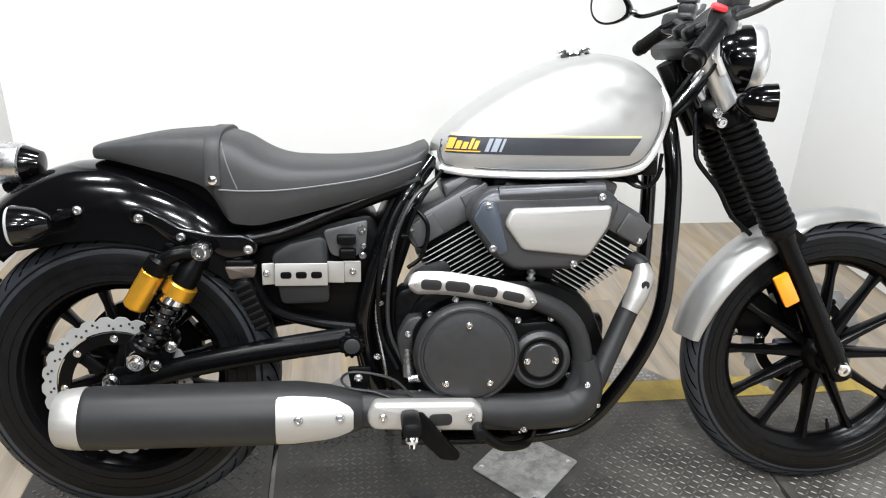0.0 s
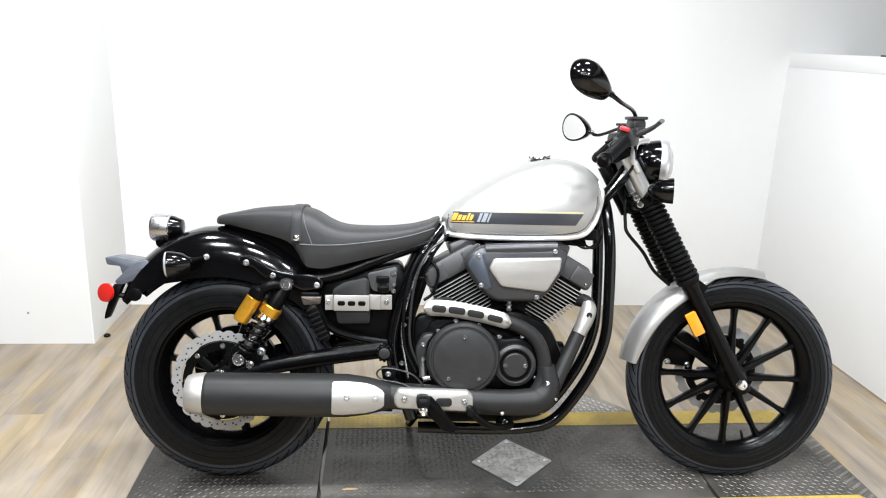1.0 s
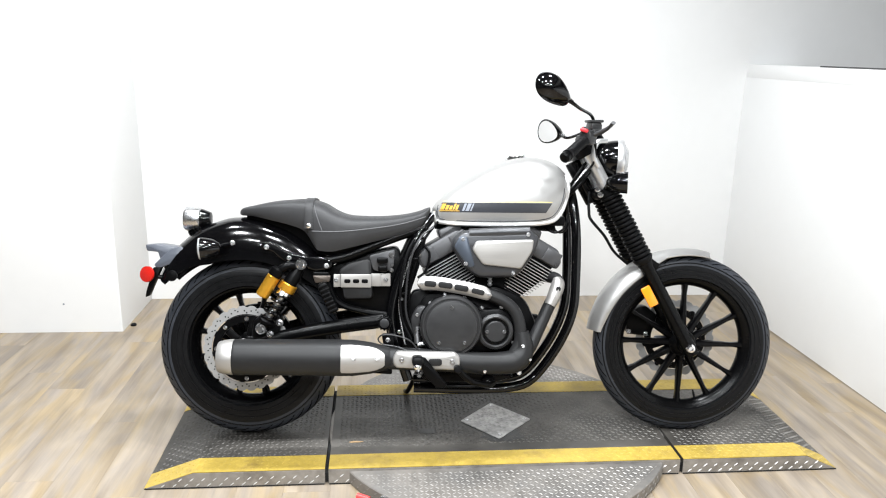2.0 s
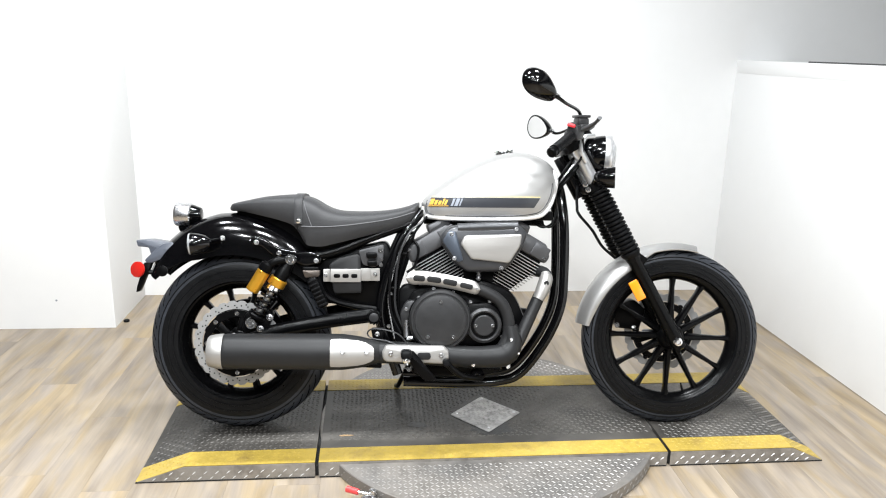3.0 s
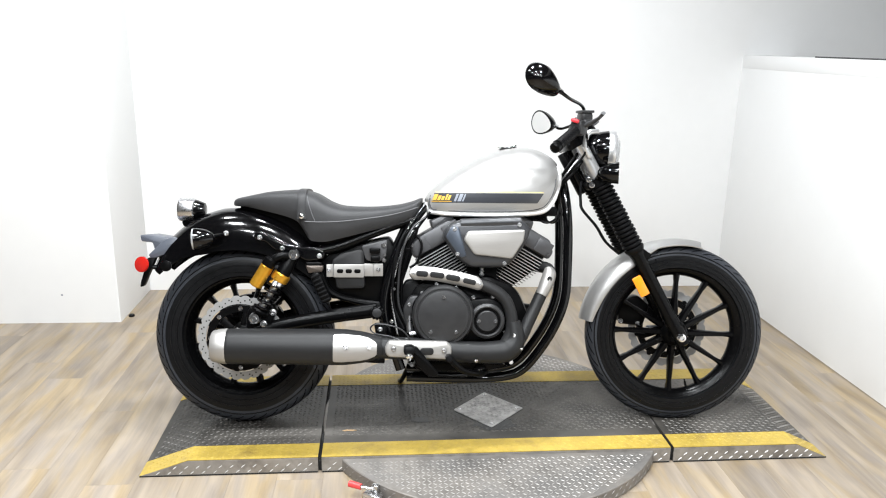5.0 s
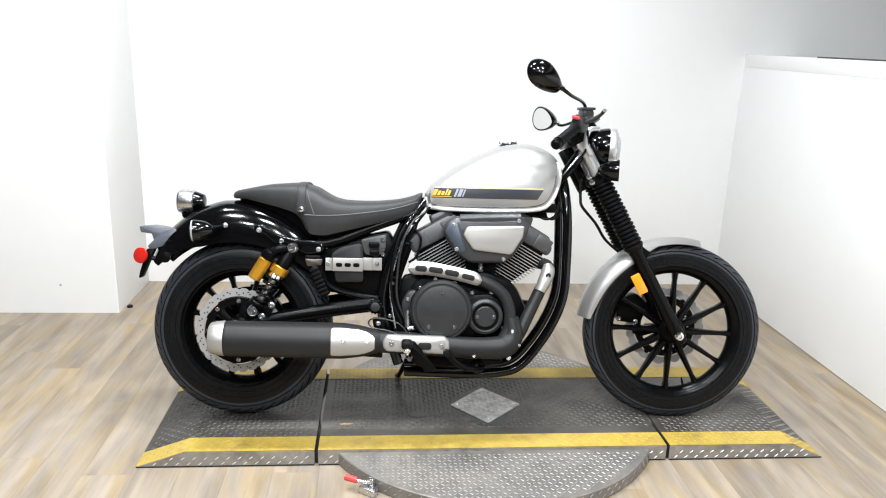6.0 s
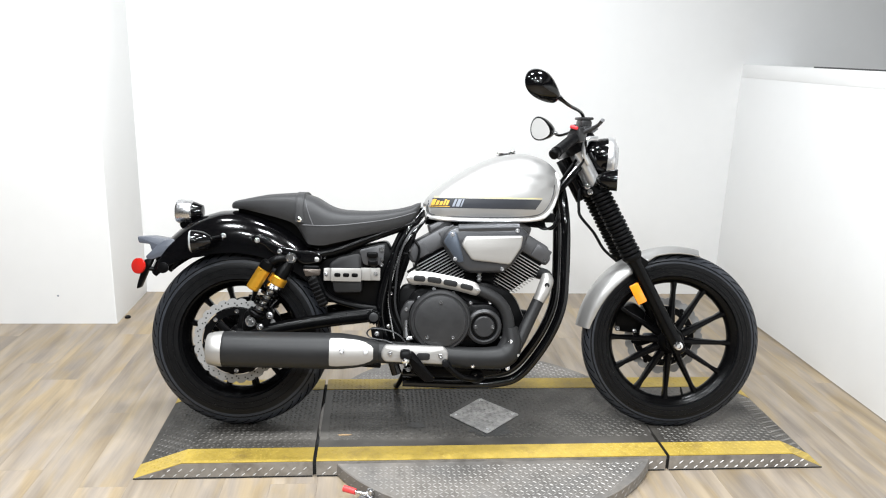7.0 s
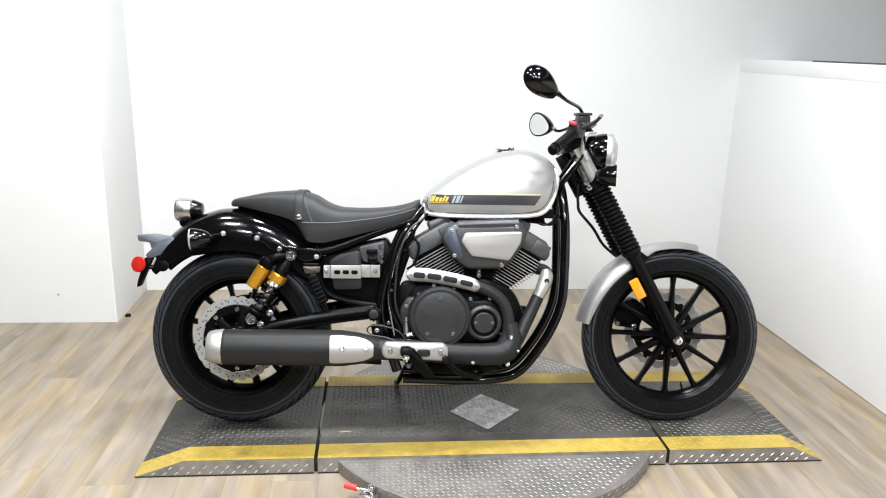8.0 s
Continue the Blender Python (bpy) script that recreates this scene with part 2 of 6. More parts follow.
def wood_material():
    """Pale oak vinyl planks: streaks along y, one tone for each plank."""
    m = bpy.data.materials.new("oak_plank")
    m.use_nodes = True
    nt = m.node_tree
    bsdf = nt.nodes["Principled BSDF"]
    co = nt.nodes.new("ShaderNodeTexCoord")
    info = nt.nodes.new("ShaderNodeObjectInfo")
    shift = nt.nodes.new("ShaderNodeVectorMath")
    shift.operation = "MULTIPLY_ADD"
    shift.inputs[1].default_value = (1, 1, 1)
    off = nt.nodes.new("ShaderNodeVectorMath")
    off.operation = "SCALE"
    off.inputs[0].default_value = (37.0, 91.0, 13.0)
    nt.links.new(info.outputs["Random"], off.inputs["Scale"])
    nt.links.new(co.outputs["Object"], shift.inputs[0])
    nt.links.new(off.outputs["Vector"], shift.inputs[2])
    mp = nt.nodes.new("ShaderNodeMapping")
    mp.inputs["Scale"].default_value = (16.0, 1.9, 1.0)
    nt.links.new(shift.outputs["Vector"], mp.inputs["Vector"])
    broad = nt.nodes.new("ShaderNodeTexNoise")
    broad.inputs["Scale"].default_value, broad.inputs["Detail"].default_value, broad.inputs["Distortion"].default_value = 1.0, 5, 0.6
    nt.links.new(mp.outputs["Vector"], broad.inputs["Vector"])
    mp2 = nt.nodes.new("ShaderNodeMapping")
    mp2.inputs["Scale"].default_value = (120.0, 4.0, 1.0)
    nt.links.new(shift.outputs["Vector"], mp2.inputs["Vector"])
    fine = nt.nodes.new("ShaderNodeTexNoise")
    fine.inputs["Scale"].default_value, fine.inputs["Detail"].default_value = 1.0, 6
    nt.links.new(mp2.outputs["Vector"], fine.inputs["Vector"])
    ramp = nt.nodes.new("ShaderNodeValToRGB")
    ramp.color_ramp.elements[0].position, ramp.color_ramp.elements[0].color = 0.30, (0.172, 0.138, 0.104, 1)
    ramp.color_ramp.elements[1].position, ramp.color_ramp.elements[1].color = 0.64, (0.310, 0.256, 0.194, 1)
    mix = nt.nodes.new("ShaderNodeMath")
    mix.operation = "MULTIPLY_ADD"
    mix.inputs[1].default_value = 0.22
    nt.links.new(fine.outputs["Fac"], mix.inputs[0])
    sc = nt.nodes.new("ShaderNodeMath")
    sc.operation = "MULTIPLY"
    sc.inputs[1].default_value = 0.78
    nt.links.new(broad.outputs["Fac"], sc.inputs[0])
    nt.links.new(sc.outputs[0], mix.inputs[2])
    nt.links.new(mix.outputs[0], ramp.inputs["Fac"])
    tone = nt.nodes.new("ShaderNodeMapRange")
    tone.inputs["To Min"].default_value, tone.inputs["To Max"].default_value = 0.90, 1.08
    nt.links.new(info.outputs["Random"], tone.inputs["Value"])
    mul = nt.nodes.new("ShaderNodeVectorMath")
    mul.operation = "SCALE"
    nt.links.new(ramp.outputs["Color"], mul.inputs[0])
    nt.links.new(tone.outputs["Result"], mul.inputs["Scale"])
    # cloudy printed figure: yellow sapwood and grey, weathered streaks
    clouds = []
    for scale, off3 in (((11.0, 2.4, 1.0), (3.0, 7.0, 1.0)), ((15.0, 3.4, 1.0), (41.0, 23.0, 5.0))):
        mp3 = nt.nodes.new("ShaderNodeMapping")
        mp3.inputs["Scale"].default_value, mp3.inputs["Location"].default_value = scale, off3
        nt.links.new(shift.outputs["Vector"], mp3.inputs["Vector"])
        cloud = nt.nodes.new("ShaderNodeTexNoise")
        cloud.inputs["Scale"].default_value, cloud.inputs["Detail"].default_value, cloud.inputs["Distortion"].default_value = 1.0, 4, 0.9
        nt.links.new(mp3.outputs["Vector"], cloud.inputs["Vector"])
        clouds.append(cloud)
    base = mul.outputs["Vector"]
    for cloud, low, high, tint in ((clouds[0], 0.46, 0.66, (1.06, 0.98, 0.77)), (clouds[1], 0.46, 0.64, (0.89, 0.915, 0.99))):
        amount = nt.nodes.new("ShaderNodeMapRange")
        amount.inputs["From Min"].default_value, amount.inputs["From Max"].default_value = low, high
        nt.links.new(cloud.outputs["Fac"], amount.inputs["Value"])
        tinted = nt.nodes.new("ShaderNodeMix")
        tinted.data_type, tinted.blend_type = "RGBA", "MULTIPLY"
        tinted.inputs[7].default_value = (*tint, 1)
        nt.links.new(amount.outputs["Result"], tinted.inputs["Factor"])
        nt.links.new(base, tinted.inputs[6])
        base = tinted.outputs[2]
    nt.links.new(base, bsdf.inputs["Base Color"])
    bsdf.inputs["Roughness"].default_value = 0.42
    b = nt.nodes.new("ShaderNodeBump")
    b.inputs["Strength"].default_value, b.inputs["Distance"].default_value = 0.25, 0.0006
    nt.links.new(fine.outputs["Fac"], b.inputs["Height"])
    nt.links.new(b.outputs["Normal"], bsdf.inputs["Normal"])
    return m


WOOD = wood_material()

# ---- mesh tools: a shape is (vertices, faces) ----


def join(*shapes):
    vs, fs = [], []
    for v, f in shapes:
        n = len(vs)
        vs += [Vector(p) for p in v]
        fs += [tuple(i + n for i in q) for q in f]
    return vs, fs


def moved(shape, m):
    return [m @ Vector(p) for p in shape[0]], list(shape[1])


def mirrored(shape):
    return [Vector((p[0], -p[1], p[2])) for p in shape[0]], [tuple(reversed(f)) for f in shape[1]]


def rings(loops, closed=False, caps=True):
    """Skin over loops of equal length; closed joins the last loop to the first."""
    n = len(loops[0])
    vs = [Vector(p) for lp in loops for p in lp]
    fs = []
    k = len(loops)
    for i in range(k if closed else k - 1):
        a, b = i * n, (i + 1) % k * n
        for j in range(n):
            j2 = (j + 1) % n
            fs.append((a + j, a + j2, b + j2, b + j))
    if caps and not closed:
        fs.append(tuple(reversed(range(n))))
        fs.append(tuple(range((k - 1) * n, k * n)))
    return vs, fs


def basis(axis):
    a = Vector(axis).normalized()
    u = a.orthogonal().normalized()
    return a, u, a.cross(u)


def lathe(profile, origin=(0, 0, 0), axis=(0, 1, 0), n=32, closed=False, caps=True):
    """Turn (radius, height) pairs round an axis."""
    a, u, w = basis(axis)
    o = Vector(origin)
    loops = [[o + a * h + (u * math.cos(2 * math.pi * i / n) + w * math.sin(2 * math.pi * i / n)) * max(r, 1e-5) for i in range(n)] for r, h in profile]
    return rings(loops, closed, caps)


def spline(points, steps=6):
    """Catmull-Rom through points."""
    p = [Vector(q) for q in points]
    if len(p) < 3:
        return p
    p = [2 * p[0] - p[1]] + p + [2 * p[-1] - p[-2]]
    out = []
    for i in range(1, len(p) - 2):
        for s in range(steps):
            t = s / steps
            out.append(0.5 * (2 * p[i] + (p[i + 1] - p[i - 1]) * t + (2 * p[i - 1] - 5 * p[i] + 4 * p[i + 1] - p[i + 2]) * t * t + (3 * p[i] - p[i - 1] - 3 * p[i + 1] + p[i + 2]) * t ** 3))
    return out + [p[-2]]


def tube(points, r, n=10, steps=6, smooth=True, flat=None):
    """A pipe along points. r: one radius or one for each point. flat: (direction, factor) squashes the section."""
    pts = spline(points, steps) if smooth else [Vector(q) for q in points]
    if isinstance(r, (int, float)):
        rad = [r] * len(pts)
    else:
        keys = np.linspace(0, 1, len(r))
        rad = list(np.interp(np.linspace(0, 1, len(pts)), keys, r))
    loops = []
    u = None
    for i, q in enumerate(pts):
        d = (pts[min(i + 1, len(pts) - 1)] - pts[max(i - 1, 0)]).normalized()
        if u is None:
            u = d.orthogonal().normalized()
        u = (u - d * u.dot(d)).normalized()
        w = d.cross(u)
        loop = []
        for k in range(n):
            v = (u * math.cos(2 * math.pi * k / n) + w * math.sin(2 * math.pi * k / n)) * rad[i]
            if flat:
                fd = Vector(flat[0]).normalized()
                v -= fd * v.dot(fd) * (1 - flat[1])
            loop.append(q + v)
        loops.append(loop)
    return rings(loops)


def rounded(poly, r, seg=4):
    """Round the corners of a 2D polygon."""
    out = []
    n = len(poly)
    for i in range(n):
        a, b, c = (Vector(poly[j % n]) for j in (i - 1, i, i + 1))
        rr = r[i] if isinstance(r, (list, tuple)) else r
        d1, d2 = (a - b), (c - b)
        t = min(rr, d1.length * 0.45, d2.length * 0.45)
        p0, p2 = b + d1.normalized() * t, b + d2.normalized() * t
        for s in range(seg + 1):
            k = s / seg
            out.append(p0 * (1 - k) ** 2 + b * 2 * k * (1 - k) + p2 * k * k)
    return out


def inset(poly, d):
    n = len(poly)
    area = sum(poly[i][0] * poly[(i + 1) % n][1] - poly[(i + 1) % n][0] * poly[i][1] for i in range(n))
    s = 1 if area > 0 else -1
    out = []
    for i in range(n):
        a, b, c = (Vector(poly[j % n]) for j in (i - 1, i, i + 1))
        e1, e2 = (b - a), (c - b)
        n1 = Vector((-e1.y, e1.x)).normalized() if e1.length > 1e-9 else Vector((0, 0))
        n2 = Vector((-e2.y, e2.x)).normalized() if e2.length > 1e-9 else Vector((0, 0))
        m = n1 + n2
        m = m / max(m.length_squared / 2, 0.35) if m.length > 1e-9 else n1
        out.append(b + m * (d * s))
    return out


def prism(poly, y0, y1, bevel=0.004, seg=2, dome=0.0):
    """An (x, z) outline pushed along y, with rounded rims. y0 is the outer (right) side; dome swells that side."""
    loops = [[(p[0], y0 + bevel * (1 - math.cos(math.pi / 2 * k / seg)), p[1]) for p in inset(poly, bevel * (1 - math.sin(math.pi / 2 * k / seg)))] for k in range(seg + 1)]
    loops += [[(p[0], y1 - bevel * (1 - math.cos(math.pi / 2 * k / seg)), p[1]) for p in inset(poly, bevel * (1 - math.sin(math.pi / 2 * k / seg)))] for k in range(seg, -1, -1)]
    if dome:
        c = sum((Vector(p) for p in poly), Vector((0, 0))) / len(poly)
        extra = []
        for f in (0.0, 0.35, 0.65, 0.85):
            lp = []
            for p in inset(poly, bevel):
                q = c + (Vector(p) - c) * max(f, 0.001)
                lp.append((q.x, y0 - dome * (1 - f * f), q.y))
            extra.append(lp)
        loops = extra + loops
    return rings(loops)


def block(cx, cy, cz, sx, sy, sz, bevel=0.004, turn=None):
    """A bevelled box; turn is a rotation matrix about its centre."""
    poly = [(-sx / 2, -sz / 2), (sx / 2, -sz / 2), (sx / 2, sz / 2), (-sx / 2, sz / 2)]
    b = min(bevel, sx * 0.3, sy * 0.3, sz * 0.3)
    s = prism(rounded(poly, b * 1.4, 2), -sy / 2, sy / 2, b)
    m = Matrix.Translation((cx, cy, cz))
    return moved(s, m @ turn if turn else m)


def bolt(origin, axis=(0, -1, 0), r=0.008, h=0.006):
    """A hex-socket cap screw on a washer."""
    return join(lathe([(r * 1.2, 0), (r * 1.2, h * 0.25)], origin, axis, 14), lathe([(r, 0), (r, h * 0.8), (r * 0.8, h), (r * 0.5, h), (r * 0.45, h * 0.5), (0, h * 0.5)], origin, axis, 12))


def part(name, shape, mat, parent=None, label="", sharp=35, more=None):
    """One mesh object from a shape, or from {material: shape} in more, under its parent."""
    me = bpy.data.meshes.new(name)
    vs, fs = shape
    slots = [0] * len(fs)
    mats = [mat]
    if more:
        for extra_mat, extra in more:
            n = len(vs)
            vs = list(vs) + list(extra[0])
            fs = list(fs) + [tuple(i + n for i in q) for q in extra[1]]
            mats.append(extra_mat)
            slots += [len(mats) - 1] * len(extra[1])
    me.from_pydata([tuple(v) for v in vs], [], [tuple(f) for f in fs])
    for mm in mats:
        me.materials.append(mm)
    me.polygons.foreach_set("material_index", slots)
    bm = bmesh.new()
    bm.from_mesh(me)
    bmesh.ops.remove_doubles(bm, verts=bm.verts, dist=1e-5)
    bmesh.ops.recalc_face_normals(bm, faces=bm.faces)
    bm.to_mesh(me)
    bm.free()
    me.shade_smooth()
    me.set_sharp_from_angle(angle=radians(sharp))
    ob = new(name, me)
    if parent:
        ob.parent = parent
    if label:
        ob["label"] = label
    return ob


def each(name, shapes, mat, parent, label=""):
    """One part for each shape."""
    return [part(name, sh, mat, parent, label) for sh in shapes]

# ---- the room ----


def wall_box(name, x0, x1, y0, y1, z0, z1, mat, label):
    s = block((x0 + x1) / 2, (y0 + y1) / 2, (z0 + z1) / 2, x1 - x0, y1 - y0, z1 - z0, 0.004)
    return tagged(part(name, s, mat), label, "wall", kind="structure")


BACK_Y, PILLAR_X, PILLAR_Y, RIGHT_X, HALF_Z = 1.709, -0.822, 1.197, 2.540, 1.369
wall_box("wall_north", -5.2, 4.5, BACK_Y, BACK_Y + 0.15, -0.006, CEILING, WALL, "smooth white painted wall behind the motorcycle")
wall_box("wall_pillar", -5.05, PILLAR_X, PILLAR_Y, BACK_Y + 0.006, -0.006, CEILING, WALL, "white painted boxed-out wall with a clean corner")
wall_box("wall_half", RIGHT_X, RIGHT_X + 0.30, -7.5, BACK_Y + 0.006, -0.006, HALF_Z, WALL, "white painted half wall beside the stand")
# out-of-view header, added to keep lamp light off the wall beyond
wall_box("unseen_header", RIGHT_X, RIGHT_X + 0.30, -7.5, BACK_Y - 0.003, 2.62, CEILING, WALL, "unseen header added over the half wall to hold back lamp light")
wall_box("wall_east", 4.35, 4.5, -7.5, BACK_Y - 0.003, 0, CEILING, WALL, "plain white painted wall")
# unseen closing surfaces, dark so that black parts mirror little but the lamps
wall_box("wall_west", -5.2, -5.05, -7.5, BACK_Y - 0.003, 0, CEILING, GREYWALL, "unseen closing wall, added dark to keep reflections low")
wall_box("wall_south", -5.2, 4.5, -7.65, -7.5, 0, CEILING, GREYWALL, "unseen closing wall, added dark to keep reflections low")
ceiling = tagged(part("ceiling", block(-0.35, -2.9, CEILING + 0.05, 9.7, 9.6, 0.1, 0.004), CEIL), "unseen closing ceiling, added dark to keep reflections low", "ceiling", kind="structure")
tagged(part("wall_cap_trim", block(RIGHT_X + 0.150, -2.9, HALF_Z - 0.036, 0.3035, 9.19, 0.070, 0.0015), WALL), "white painted cap along the half wall's top", "trim", kind="structure")
tagged(part("ledge_trim", block(RIGHT_X + 0.012, -1.6, HALF_Z + 0.0025, 0.02, 5.2, 0.007, 0.002), LEDGE), "thin dark trim along the half wall's top", "trim", kind="structure")

tagged(part("joint_trim", block(RIGHT_X - 0.001, -0.4, 0.003, 0.004, 4.2, 0.005, 0.001), SUBFLOOR), "thin dirty joint along the half wall's foot", "trim", kind="structure")
floor = tagged(part("floor", block(-0.35, -2.9, -0.03, 9.7, 9.6, 0.052, 0.002), SUBFLOOR), "pale oak plank floor with long streaky grain", "floor", kind="structure")

# ---- the lift stand ----


def lug(x, y, z, turn, length=0.025, width=0.0078, height=0.0018):
    """One raised tread lug: a low lens."""
    c, s = math.cos(turn), math.sin(turn)
    pts = [(-length / 2, 0), (-length / 5, -width / 2), (length / 5, -width / 2), (length / 2, 0), (length / 5, width / 2), (-length / 5, width / 2)]
    top = [(-length / 4, 0), (length / 4, 0)]
    vs = [(x + c * a - s * b, y + s * a + c * b, z) for a, b in pts] + [(x + c * a - s * b, y + s * a + c * b, z + height) for a, b in top]
    fs = [(0, 1, 6), (1, 2, 7, 6), (2, 3, 7), (3, 4, 7), (4, 5, 6, 7), (5, 0, 6)]
    return vs, fs


def lugs(x0, x1, y0, y1, z, inside, pitch=0.0172, frame_map=None, one_way=False, size=(0.0172, 0.0042)):
    """Rows of lugs turned this way and that, where inside(x, y) allows."""
    vs, fs = [], []
    rows, cols = int((y1 - y0) / (pitch * (0.52 if one_way else 1))) + 1, int((x1 - x0) / pitch) + 1
    for r in range(rows):
        for c in range(cols):
            x, y = x0 + (c + 0.5 + (0.5 * (r % 2) if one_way else 0)) * pitch, y0 + (r + 0.5) * pitch * (0.52 if one_way else 1)
            if not inside(x, y):
                continue
            v, f = lug(x, y, z(x, y) if callable(z) else z, math.radians(40 if one_way or (r + c) % 2 else -40), *size)
            n = len(vs)
            vs += v
            fs += [tuple(i + n for i in q) for q in f]
    if frame_map:
        vs = [frame_map(p) for p in vs]
    return vs, fs


PY0, PY1, SEAM_L, SEAM_R, END_L, END_R, RAMP_L, RAMP_R = -0.236, 0.402, 0.284, 1.503, -0.308, 2.076, -0.148, 1.958


def stand_top(x):
    """Height of the stand: level between the ramps, falling to the floor at both ends."""
    if x < RAMP_L:
        return TOP * max(0.0, (x - END_L) / (RAMP_L - END_L))
    if x > RAMP_R:
        return TOP * max(0.0, (END_R - x) / (END_R - RAMP_R))
    return TOP


def slab(x_list, y0, y1, lift=0.0, thick=None):
    """A strip of the stand's top that follows the ramps."""
    loops = []
    for x in x_list:
        z = stand_top(x) + lift
        zb = 0.001 if thick is None else z - thick
        loops.append([(x, y0, min(zb, z - 0.0015)), (x, y1, min(zb, z - 0.0015)), (x, y1, z), (x, y0, z)])
    return rings(loops)


stand = tagged(new("lift_stand"), "low dark tread-plate motorcycle stand with yellow edge stripes", "motorcycle stand")
SECTIONS = [("end_ramp", [END_L, RAMP_L, SEAM_L - 0.006]), ("deck", [SEAM_L + 0.006, 0.6, 1.2, SEAM_R - 0.006]), ("end_ramp", [SEAM_R + 0.006, RAMP_R, END_R])]
for name, xs in SECTIONS:
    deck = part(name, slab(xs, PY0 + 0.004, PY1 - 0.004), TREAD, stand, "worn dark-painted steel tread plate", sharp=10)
    lo, hi = xs[0] + 0.006, xs[-1] - 0.006

    def keep(x, y, lo=lo, hi=hi):
        return lo + 0.012 < x < hi - 0.012 and abs(x - 0.899) + abs(y - 0.0755) * 0.96 > 0.155
    # the middle deck is worn smooth along its walked edge
    first_row = PY0 + (0.1400 if name == "deck" else 0.095)
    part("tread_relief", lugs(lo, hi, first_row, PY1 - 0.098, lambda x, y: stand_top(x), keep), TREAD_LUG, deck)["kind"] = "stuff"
    for y0, y1 in ((PY0 + 0.001, PY0 + 0.090), (PY1 - 0.095, PY1 - 0.001)):
        stripe = part("edge_stripe", slab(xs, y0, y1, 0.0022, 0.002), YELLOW, deck, "worn yellow safety stripe", sharp=10)
        part("tread_relief", lugs(lo, hi, y0 + 0.004, y1 - 0.014, lambda x, y: stand_top(x) + 0.0012, keep), YELLOW, stripe)["kind"] = "stuff"
    # bare skirt along both long sides
    for y, s in ((PY0 + 0.002, -1), (PY1 - 0.002, 1)):
        skirt = part("skirt", rings([[(x, y, 0.0015), (x, y + s * 0.003, 0.0015), (x, y + s * 0.003, max(0.002, stand_top(x) - 0.001)), (x, y, max(0.002, stand_top(x) - 0.001))] for x in xs]), SKIRT, deck, "bare steel tread-plate skirt", sharp=10)
        part("rubber_foot", block((xs[0] + xs[-1]) / 2, y + s * 0.0022, 0.0022, xs[-1] - xs[0] - 0.004, 0.005, 0.0042, 0.0008), GAP, skirt, "black rubber foot strip")
        if s < 0:
            def fold(p):
                return (p[0], y - 0.003 - (p[2] - 0.0), p[1])
            part("tread_relief", lugs(lo, hi, 0.002, TOP - 0.001, 0.0, lambda x, z: lo + 0.01 < x < hi - 0.01 and z + 0.005 < stand_top(x), pitch=0.0370, frame_map=fold, one_way=True, size=(0.0185, 0.0042)), LUG_SHINY, skirt)["kind"] = "stuff"
for sx in (SEAM_L, SEAM_R):
    part("seam_gap", block(sx, 0.083, 0.02, 0.0114, PY1 - PY0 - 0.02, 0.036, 0.001), GAP, stand)

# round turntable plate under the stand
TCX, TCY, TR = 0.898, 0.079, 0.625
turntable = tagged(new("turntable"), "round bare steel tread-plate turntable under the stand", "turntable")
t_plate = part("plate", lathe([(TR - 0.004, 0.001), (TR, 0.003), (TR, TOP - 0.012), (TR - 0.003, TOP - 0.009), (0.001, TOP - 0.009)], (TCX, TCY, 0), (0, 0, 1), 96), BARE, turntable)
part("tread_relief", lugs(TCX - TR, TCX + TR, TCY - TR, TCY + TR, TOP - 0.0092, lambda x, y: (x - TCX) ** 2 + (y - TCY) ** 2 < (TR - 0.018) ** 2 and not PY0 - 0.016 < y < PY1 + 0.016), LUG_BRIGHT, t_plate)["kind"] = "stuff"



def round_rim(p):
    """Bends a strip of relief round the turntable's front rim."""
    a = p[0] / TR
    return TCX + math.sin(a) * (TR + p[2]), TCY - math.cos(a) * (TR + p[2]), p[1]


part("rim_relief", lugs(-0.95, 0.95, 0.004, TOP - 0.014, 0.0, lambda x, z: True, pitch=0.037, frame_map=round_rim, one_way=True, size=(0.0185, 0.0042)), LUG_BRIGHT, t_plate)["kind"] = "stuff"

# the pale diamond plate let into the deck
DX, DY = 0.899, 0.0755
diamond = [(DX - 0.135, DY - 0.002), (DX - 0.008, DY - 0.142), (DX + 0.135, DY), (DX + 0.003, DY + 0.141)]
dp = rounded(diamond, 0.008, 2)
d_rings = [[(p[0], p[1], TOP + 0.0005) for p in dp], [(p[0], p[1], TOP + 0.003) for p in dp], [(p[0], p[1], TOP + 0.004) for p in inset(dp, 0.002)]]
cover = tagged(part("cover_plate", rings(d_rings), COVER_STEEL), "bare steel diamond-shaped cover plate on the stand", "cover plate")
each("screw", [lathe([(0.006, 0), (0.006, 0.0015), (0.004, 0.002)], (DX + a, DY + b, TOP + 0.004), (0, 0, 1), 10) for a, b in ((-0.11, 0), (0.11, 0), (0, 0.115), (-0.004, -0.115))], STEEL, cover)
part("tread_relief", lugs(DX - 0.14, DX + 0.14, DY - 0.14, DY + 0.14, TOP + 0.0038, lambda x, y: abs(x - DX) + abs(y - DY) * 0.96 < 0.115), COVER_STEEL, cover)["kind"] = "stuff"

